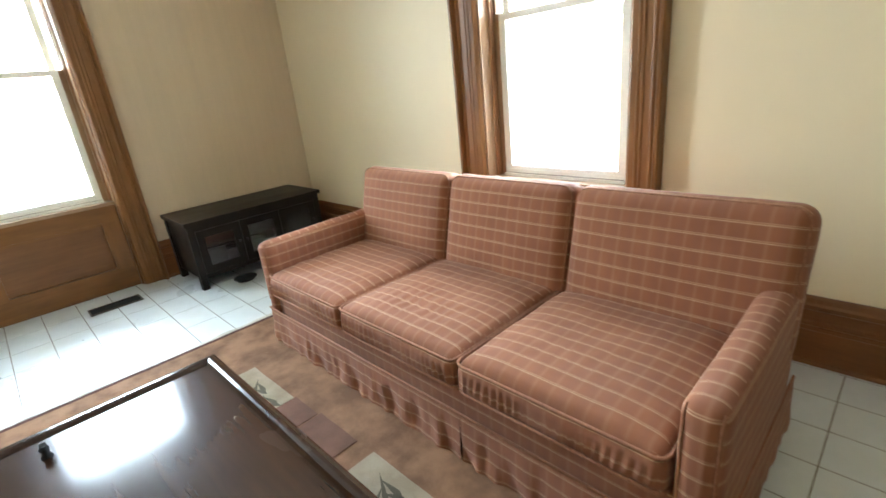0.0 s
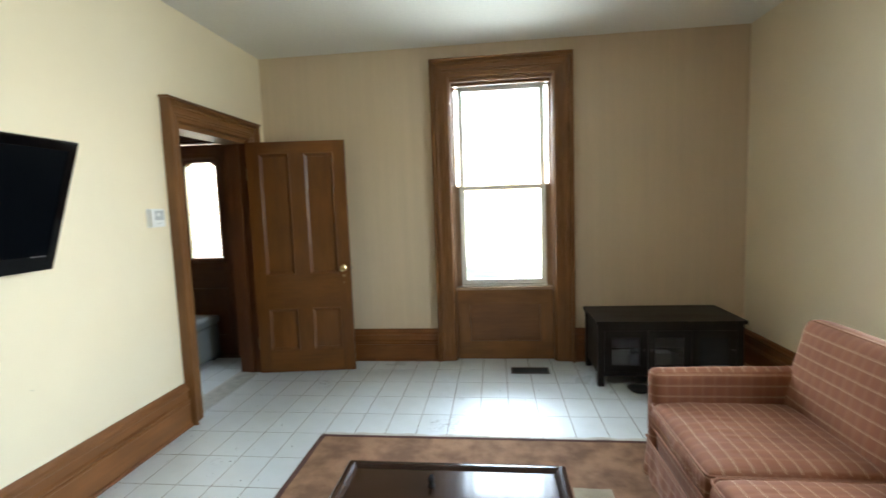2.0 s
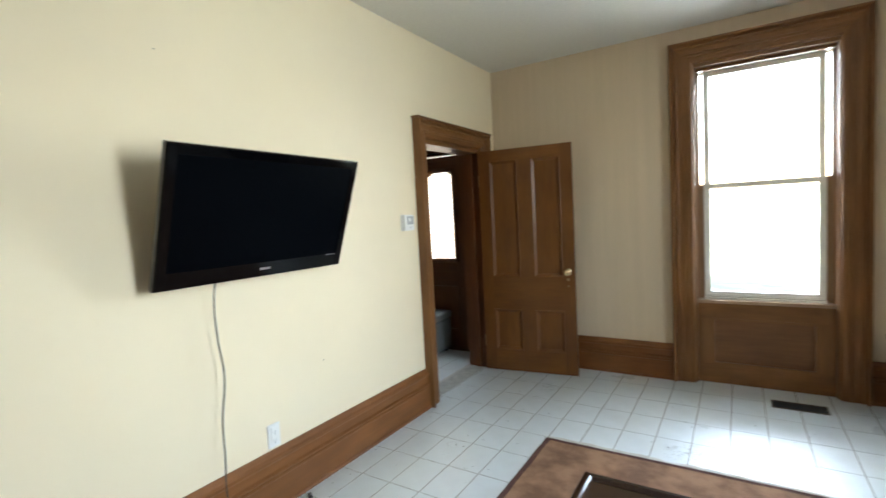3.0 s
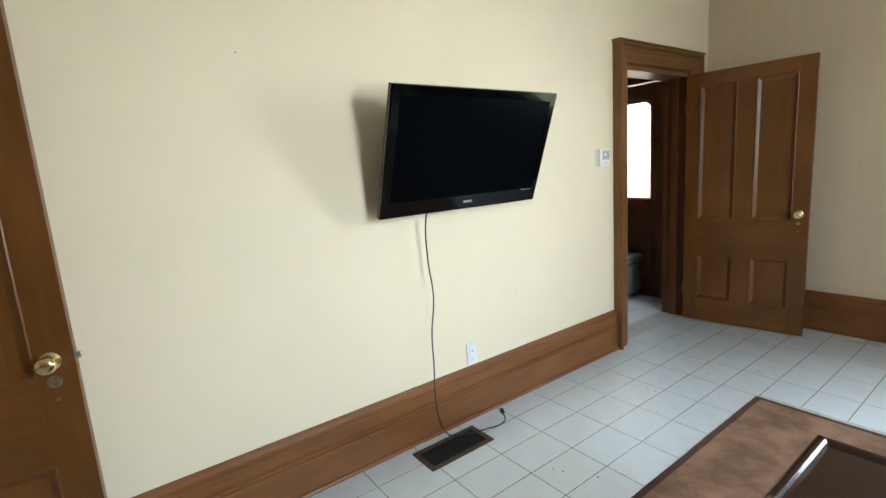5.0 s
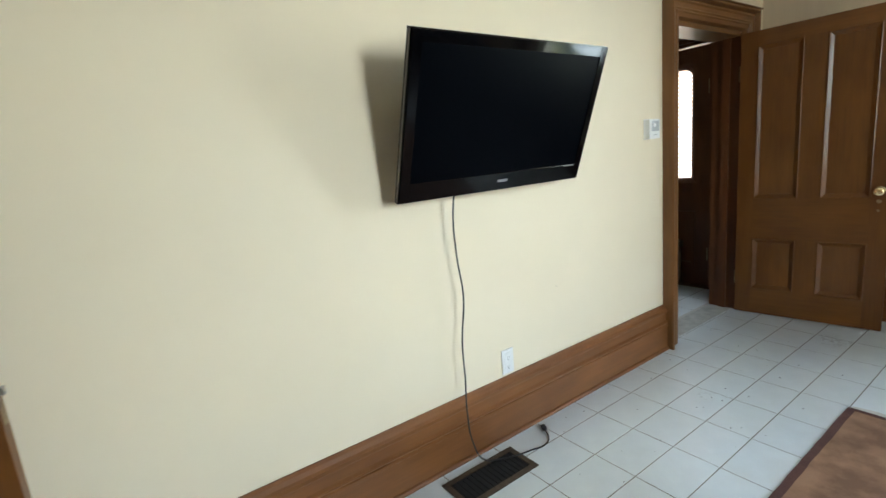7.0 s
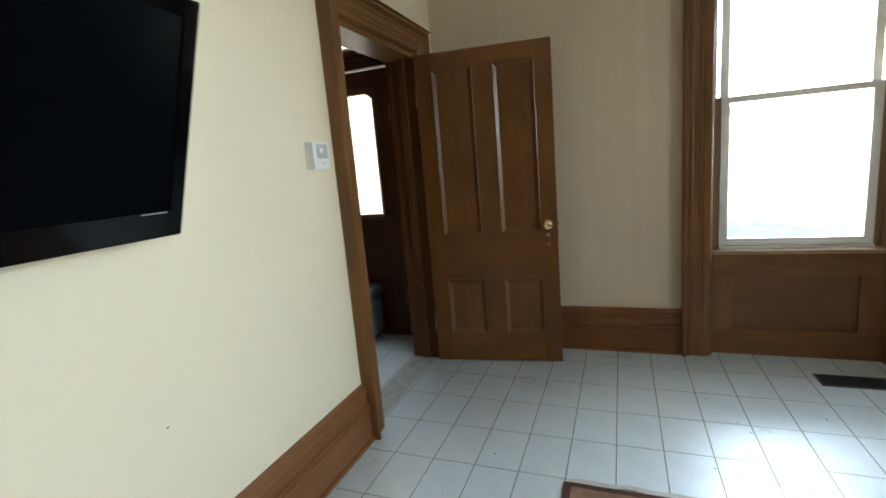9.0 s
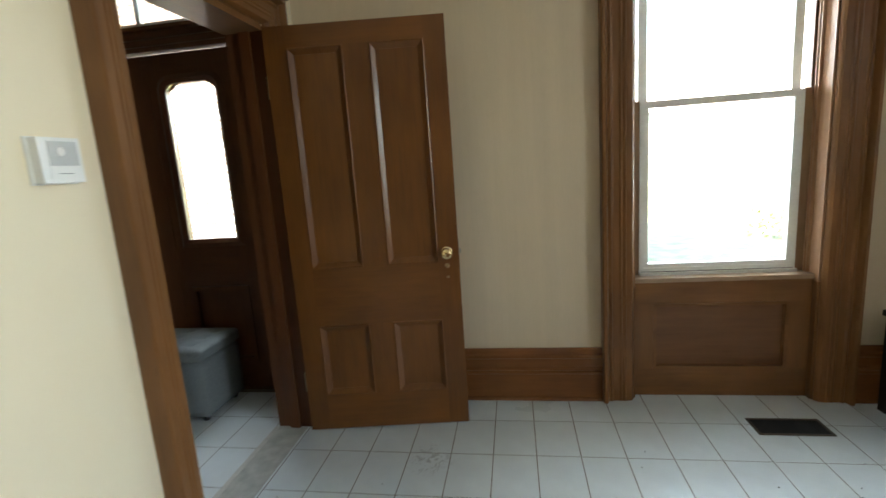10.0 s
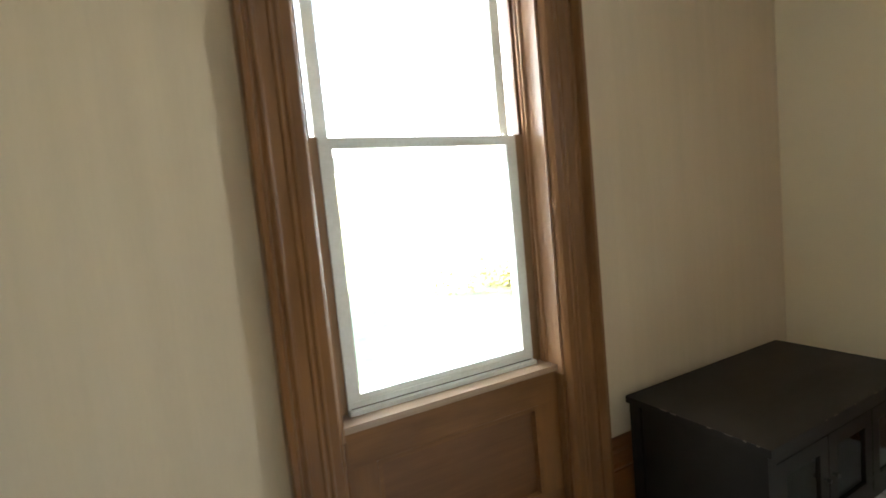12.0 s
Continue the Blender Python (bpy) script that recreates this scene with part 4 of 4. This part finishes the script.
for y in (-TW, TW):
    bm = bmesh.new()
    box(bm, -0.012, -0.004, y - 0.0012, y + 0.0012, -TH + 0.006, TH - 0.006)
    part("edge_trim", bm, TRIM, tv, "thin smoked chrome edge", 0.001, matrix=TVM)
bm = bmesh.new()
box(bm, 0.004, 0.0075, -0.030, 0.030, -TH + 0.038, -TH + 0.049)
part("badge", bm, SILVER, tv, "small silver maker's badge", 0.001, matrix=TVM)
bm = bmesh.new()
box(bm, 0.004, 0.0065, TW - 0.13, TW - 0.055, -TH + 0.073, -TH + 0.076)
part("light_strip", bm, SILVER, tv, "thin pale strip on the bezel", matrix=TVM)
bar("wall_plate", (XW, XW + 0.012, 1.20, 1.64, 1.44, 1.72), BLACK, tv, 0.003)
bar("mount_arm", (XW + 0.012, -1.985, 1.30, 1.34, 1.50, 1.66), BLACK, tv, 0.004)
bar("mount_arm", (XW + 0.012, -1.985, 1.50, 1.54, 1.50, 1.66), BLACK, tv, 0.004)
# its cord, plugged into nothing, over the floor register
cu = bpy.data.curves.new("power_cord", "CURVE")
cu.dimensions, cu.bevel_depth, cu.bevel_resolution, cu.resolution_u = "3D", 0.0038, 3, 10
CORD = [(-2.02, 1.163, 1.32), (-2.045, 1.152, 1.20), (-2.060, 1.160, 1.0), (-2.060, 1.178, 0.80), (-2.062, 1.152, 0.60), (-2.052, 1.143, 0.42), (-2.044, 1.132, 0.28),
        (-2.03, 1.14, 0.12), (-2.005, 1.175, 0.03), (-1.975, 1.25, 0.011), (-1.945, 1.32, 0.011), (-1.93, 1.41, 0.006), (-1.915, 1.485, 0.006), (-1.945, 1.545, 0.006), (-2.0, 1.575, 0.012)]
sp = cu.splines.new("BEZIER")
sp.bezier_points.add(len(CORD) - 1)
for q, c in zip(sp.bezier_points, CORD):
    q.co, q.handle_left_type, q.handle_right_type = c, "AUTO", "AUTO"
cu.materials.append(BLACK)
cord = thing("power_cord", "thin black power cord hanging from the television to the floor", "cord")
new("cable", cu).parent = cord
bm = bmesh.new()
box(bm, -0.014, 0.018, -0.010, 0.010, -0.008, 0.010)
part("plug", bm, BLACK, cord, "black plug end", 0.004, matrix=pose(-2.010, 1.582, 0.011, 0, 0, 155))

# ---- outlet and thermostat ----
outlet = thing("wall_outlet", "white duplex wall outlet above the baseboard", "outlet")
bar("cover_plate", (XW, XW + 0.006, 1.425, 1.500, 0.322, 0.448), WHITE, outlet, 0.002)
bar("receptacle", (XW + 0.006, XW + 0.010, 1.444, 1.481, 0.338, 0.432), WHITE, outlet, 0.002)
for z in (0.360, 0.408):
    for y in (1.456, 1.469):
        bar("slot", (XW + 0.0095, XW + 0.0105, y - 0.001, y + 0.001, z - 0.005, z + 0.005), BLACK, outlet, 0)
    bar("slot", (XW + 0.0095, XW + 0.0105, 1.460, 1.465, z - 0.014, z - 0.009), BLACK, outlet, 0)
for z in (0.328, 0.442):
    bm = bmesh.new()
    tube(bm, (XW + 0.006, 1.4625, z), [0.003, 0.002], [0, 0.0012], "x", 10)
    part("screw", bm, SILVER, outlet)
thermo = thing("thermostat", "white and silver wall thermostat beside the doorway", "thermostat")
bar("base_plate", (XW, XW + 0.008, 2.688, 2.811, 1.412, 1.532), WHITE, thermo, 0.003)
bar("housing", (XW + 0.006, XW + 0.036, 2.693, 2.808, 1.415, 1.529), WHITE, thermo, 0.008)
bar("face_panel", (XW + 0.0355, XW + 0.0375, 2.717, 2.797, 1.4582, 1.5197), LCD, thermo, 0.001, "silvery face panel")
bm = bmesh.new()
tube(bm, (XW + 0.0375, 2.748, 1.4932), [0.012, 0.011, 0.008], [0, 0.003, 0.004], "x", 20)
part("dial", bm, WHITE, thermo)
bar("lower_flap", (XW + 0.0355, XW + 0.038, 2.714, 2.800, 1.4243, 1.4550), WHITE, thermo, 0.002, "white lower flap")
bar("flap_slot", (XW + 0.0375, XW + 0.0384, 2.735, 2.775, 1.4370, 1.4386), BLACK, thermo, 0)

# nail holes and specks in the paint of the television wall
bm = bmesh.new()
for k, (y, z) in enumerate(((1.850, 0.685), (0.351, 1.983), (1.021, 2.282))):
    tube(bm, (XW, y, z), [0.0035 - 0.0003 * k, 0.0028 - 0.0003 * k], [-0.001, 0.0008], "x", 9)
tagged(part("wall_specks", bm, DARKHOLE), "few small dark specks on the cream wall", "specks", "", "stuff")

# ---- floor registers ----


def register(name, label, x0, x1, y0, y1, rim, along, slats):
    reg = thing(name, label, "floor vent")
    bm = bmesh.new()
    for a in ((x0, x1, y0, y0 + rim), (x0, x1, y1 - rim, y1), (x0, x0 + rim, y0 + rim, y1 - rim), (x1 - rim, x1, y0 + rim, y1 - rim)):
        box(bm, *a, 0.0005, 0.006)
    part("frame", bm, REGISTER, reg, "", 0.0015)
    bar("duct", (x0 + rim, x1 - rim, y0 + rim, y1 - rim, 0.0004, 0.0012), DARKHOLE, reg, 0)
    for i in range(slats):
        t = (i + 0.5) / slats
        if along == "y":
            x = x0 + rim + t * (x1 - x0 - 2 * rim)
            bar("louvre", (x - 0.003, x + 0.003, y0 + rim, y1 - rim, 0.0014, 0.0042), DARKHOLE if slats < 6 else REGISTER, reg, 0)
        else:
            y = y0 + rim + t * (y1 - y0 - 2 * rim)
            bar("louvre", (x0 + rim, x1 - rim, y - 0.002, y + 0.002, 0.0014, 0.0042), DARKHOLE, reg, 0)
    return reg


register("floor_register", "brown metal floor register with dark louvres below the television", -2.022, -1.834, 0.944, 1.354, 0.026, "x", 14)
register("floor_register", "open dark floor register in the tiles before the window", 0.185, 0.520, 3.952, 4.100, 0.010, "y", 4)

# ---- rug ----
rug = thing("area_rug", "worn brown rug with maroon binding, white fringe and leaf-patterned patches", "rug")
RX0, RX1, RY0, RY1, RZ = -1.098, 1.25, -0.75, 2.795, 0.009


def ragged(x0, x1, y0, y1, z0, z1, step, amount, seed):
    """A flat piece of pile with a slightly uneven outline."""
    pts = []
    for (ax, ay), (bx, by) in (((x0, y0), (x1, y0)), ((x1, y0), (x1, y1)), ((x1, y1), (x0, y1)), ((x0, y1), (x0, y0))):
        k = max(2, int(math.hypot(bx - ax, by - ay) / step))
        for i in range(k):
            x, y = ax + (bx - ax) * i / k, ay + (by - ay) * i / k
            pts.append((x + amount * noise.noise(Vector((x * 9, y * 9, seed))), y + amount * noise.noise(Vector((x * 9, y * 9, seed + 5)))))
    bm = bmesh.new()
    prism(bm, pts, lambda u, d, e: (u, d, (z0, z1)[e]))
    return bm


part("field", ragged(RX0 + 0.028, RX1 - 0.028, RY0 + 0.028, RY1 - 0.022, 0.0006, RZ, 0.06, 0.004, 1), RUG, rug)
part("binding", ragged(RX0, RX0 + 0.032, RY0, RY1, 0.0006, RZ + 0.001, 0.05, 0.005, 2), RUG_EDGE, rug, "dark maroon edge binding")
part("binding", ragged(RX1 - 0.032, RX1, RY0, RY1, 0.0006, RZ + 0.001, 0.05, 0.005, 3), RUG_EDGE, rug, "dark maroon edge binding")
part("binding", ragged(RX0 + 0.032, RX1 - 0.032, RY1 - 0.026, RY1, 0.0006, RZ + 0.001, 0.05, 0.005, 4), RUG_EDGE, rug, "dark maroon edge binding")
part("binding", ragged(RX0 + 0.032, RX1 - 0.032, RY0, RY0 + 0.03, 0.0006, RZ + 0.001, 0.05, 0.005, 5), RUG_EDGE, rug, "dark maroon edge binding")
part("fringe", ragged(RX0 + 0.01, RX1, RY1 + 0.001, RY1 + 0.028, 0.0006, 0.009, 0.016, 0.016, 6), FRINGE, rug, "frayed white fringe")
for x0, x1, y0, y1, mat, lab in ((0.445, 0.640, 1.875, 2.285, RUG_BEIGE, "beige leaf-patterned patch"), (0.455, 0.650, 1.680, 1.868, RUG_RED, "dull red patch"),
                                 (0.480, 0.665, 1.400, 1.670, RUG_RED, "dull red patch"), (0.455, 0.670, 0.950, 1.300, RUG_BEIGE, "beige leaf-patterned patch"),
                                 (0.30, 0.440, 1.30, 1.70, RUG_RED, "dull red patch"), (0.30, 0.450, 0.55, 0.93, RUG_EDGE, "dark patch")):
    part("patch", ragged(x0, x1, y0, y1, RZ - 0.002, RZ + 0.0035, 0.04, 0.004, x0 + y0), mat, rug, lab)


def leaf_sprig(x, y, angle, length):
    bm = bmesh.new()
    for k, (da, s) in enumerate(((0, 1.0), (28, 0.62), (-30, 0.68), (52, 0.42))):
        a = radians(angle + da)
        o = Vector((x, y, 0)) + Vector((math.cos(radians(angle)), math.sin(radians(angle)), 0)) * (0.15 * k * length)
        d, w = Vector((math.cos(a), math.sin(a), 0)), Vector((-math.sin(a), math.cos(a), 0))
        L = length * s
        pts = [o, o + d * L * 0.3 + w * 0.008, o + d * L * 0.65 + w * 0.016, o + d * L, o + d * L * 0.65 - w * 0.008, o + d * L * 0.3 - w * 0.003]
        lo = [bm.verts.new((p.x, p.y, RZ + 0.002)) for p in pts]
        hi = [bm.verts.new((p.x, p.y, RZ + 0.0055)) for p in pts]
        bm.faces.new(hi)
        for i in range(6):
            bm.faces.new((lo[i], lo[(i + 1) % 6], hi[(i + 1) % 6], hi[i]))
    part("leaf_sprig", bm, RUG_LEAF, rug, "dark woven leaf sprig")


leaf_sprig(0.60, 2.16, 235, 0.20)
leaf_sprig(0.56, 2.02, 250, 0.19)
leaf_sprig(0.62, 1.20, 240, 0.22)

# ---- crumbs on the floor ----
bm = bmesh.new()
rng = random.Random(11)
for k in range(70):
    x, y = (rng.uniform(-2.05, -1.2), rng.uniform(1.3, 3.6)) if k % 3 else (rng.uniform(-0.6, 0.9), rng.uniform(2.9, 4.1))
    r = rng.uniform(0.002, 0.006)
    a = rng.uniform(0, 6.28)
    top = bm.verts.new((x, y, r * 0.6))
    ring = [bm.verts.new((x + r * rng.uniform(0.5, 1.2) * math.cos(a + i * 1.257), y + r * rng.uniform(0.5, 1.2) * math.sin(a + i * 1.257), 0.0)) for i in range(5)]
    for i in range(5):
        bm.faces.new((ring[i], ring[(i + 1) % 5], top))
crumbs = part("floor_crumbs", bm, BLACK, None)
tagged(crumbs, "scattered small dark crumbs on the tile floor", "debris", "", "stuff")

# ---- outside ----
bm = bmesh.new()
box(bm, -300, 300, -300, 300, -0.9, -0.6)
structure("ground", bm, GRASS, "sunlit lawn around the house", "ground")
house = thing("neighbour_house", "pale brick neighbouring house in full sun", "house")
bm = bmesh.new()
box(bm, -14.0, -2.3, 9.5, 16.0, -0.6, 5.2)
part("wall", bm, BRICK, house)
bm = bmesh.new()
prism(bm, [(9.1, 5.2), (16.4, 5.2), (12.75, 8.0)], lambda u, d, e: (-2.0 if e else -14.3, u, d))
part("roof", bm, ROOFING, house)


def shrub(name, label, x, y, height, spread, leaves, seed):
    rng = random.Random(seed)
    t = thing(name, label, "bush", pose(x, y, -0.6))
    bm = bmesh.new()
    tube(bm, (0, 0, 0), [0.14, 0.10, 0.07, 0.03], [0, height * 0.3, height * 0.6, height * 0.9], "z", 10)
    for i in range(7):
        a, z = i * 0.9 + rng.random(), height * (0.25 + 0.08 * i)
        tip = Vector((math.cos(a) * spread * 0.7, math.sin(a) * spread * 0.7, z + height * 0.15))
        root = Vector((0, 0, z))
        w = Vector((-math.sin(a), math.cos(a), 0))
        ring0 = [bm.verts.new(root + w * 0.04 * c + Vector((0, 0, 0.04 * s))) for c, s in ((1, 0), (0, 1), (-1, 0), (0, -1))]
        ring1 = [bm.verts.new(tip + w * 0.01 * c + Vector((0, 0, 0.01 * s))) for c, s in ((1, 0), (0, 1), (-1, 0), (0, -1))]
        for k in range(4):
            bm.faces.new((ring0[k], ring0[(k + 1) % 4], ring1[(k + 1) % 4], ring1[k]))
    part("trunk", bm, BARK, t)
    verts, faces = [], []
    hubs = [Vector((rng.gauss(0, spread * 0.4), rng.gauss(0, spread * 0.4), height * rng.uniform(0.25, 1.0))) for _ in range(26)]
    for i in range(leaves):
        c = rng.choice(hubs) + Vector((rng.gauss(0, 0.28), rng.gauss(0, 0.28), rng.gauss(0, 0.22)))
        u = Vector((rng.gauss(0, 1), rng.gauss(0, 1), rng.gauss(0, 1))).normalized()
        v = u.orthogonal().normalized()
        s = rng.uniform(0.04, 0.08)
        k = len(verts)
        verts += [c - u * s, c + v * s * 0.5, c + u * s, c - v * s * 0.5]
        faces.append((k, k + 1, k + 2, k + 3))
    me = bpy.data.meshes.new("crown")
    me.from_pydata([tuple(v) for v in verts], [], faces)
    me.materials.append(LEAFMAT)
    new("crown", me).parent = t


shrub("bush", "low leafy yellow-green bush on the lawn beyond the window", 5.95, 12.4, 0.6, 1.1, 3000, 3)

# ---- floor and tiles ----
bm = bmesh.new()
box(bm, HALLX, XE + 0.3, YS - 0.30, YN + 0.3, -0.12, -0.0013)
floor = structure("floor", bm, GROUT, "pale glazed tile floor with dark grout lines", "floor")
PX, PY, OX, OY = 0.2065, 0.306, -1.095, 2.825


def tile_mesh(bm, x0, x1, y0, y1):
    g, c = 0.0022, 0.0007
    x0, x1, y0, y1 = x0 + g, x1 - g, y0 + g, y1 - g
    lo = [bm.verts.new((x, y, -0.004)) for x, y in ((x0, y0), (x1, y0), (x1, y1), (x0, y1))]
    mid = [bm.verts.new((x, y, -c)) for x, y in ((x0, y0), (x1, y0), (x1, y1), (x0, y1))]
    top = [bm.verts.new((x, y, 0)) for x, y in ((x0 + c, y0 + c), (x1 - c, y0 + c), (x1 - c, y1 - c), (x0 + c, y1 - c))]
    bm.faces.new(top)
    for a, b in ((lo, mid), (mid, top)):
        for i in range(4):
            bm.faces.new((a[i], a[(i + 1) % 4], b[(i + 1) % 4], b[i]))


bm = bmesh.new()
tile_mesh(bm, 0, PX, 0, PY)
whole = finish("tile", bm, TILE)
rest = bmesh.new()
rng = random.Random(5)
for i in range(-16, 18):
    for j in range(-19, 6):
        x0, y0 = OX + i * PX, OY + j * PY
        x1, y1 = x0 + PX, y0 + PY
        if x0 > XE or y0 > YN or y1 < YS or x1 < -4.2:
            continue
        if x1 < XW - 0.17 and (y0 > HYN or y1 < HALLY):
            continue
        if RX0 + 0.1 < x0 and x1 < RX1 - 0.1 and y1 < RY1 - 0.1 and y0 > RY0:
            continue
        near = (y0 > 2.2 and x1 < XE and y1 < YN) or (x1 < RX0 + 0.15 and x0 > XW - 0.1 and y0 > 0.2) or (x0 > 1.2 and y0 > -0.7) or (x1 < XW and y0 > 3.3 and y1 < HYN and x0 > -3.4)
        if near and x1 < XE - 0.0 and y1 < YN and not (x0 < XW - 0.18 < x1):
            ob = new("tile", whole)
            ob.location = (x0, y0, rng.uniform(-0.0005, 0.0))
            ob.parent = floor
        else:
            tile_mesh(rest, x0, x1, y0, y1)
far = part("tiles_beyond", rest, TILE, floor)
far["kind"] = "stuff"
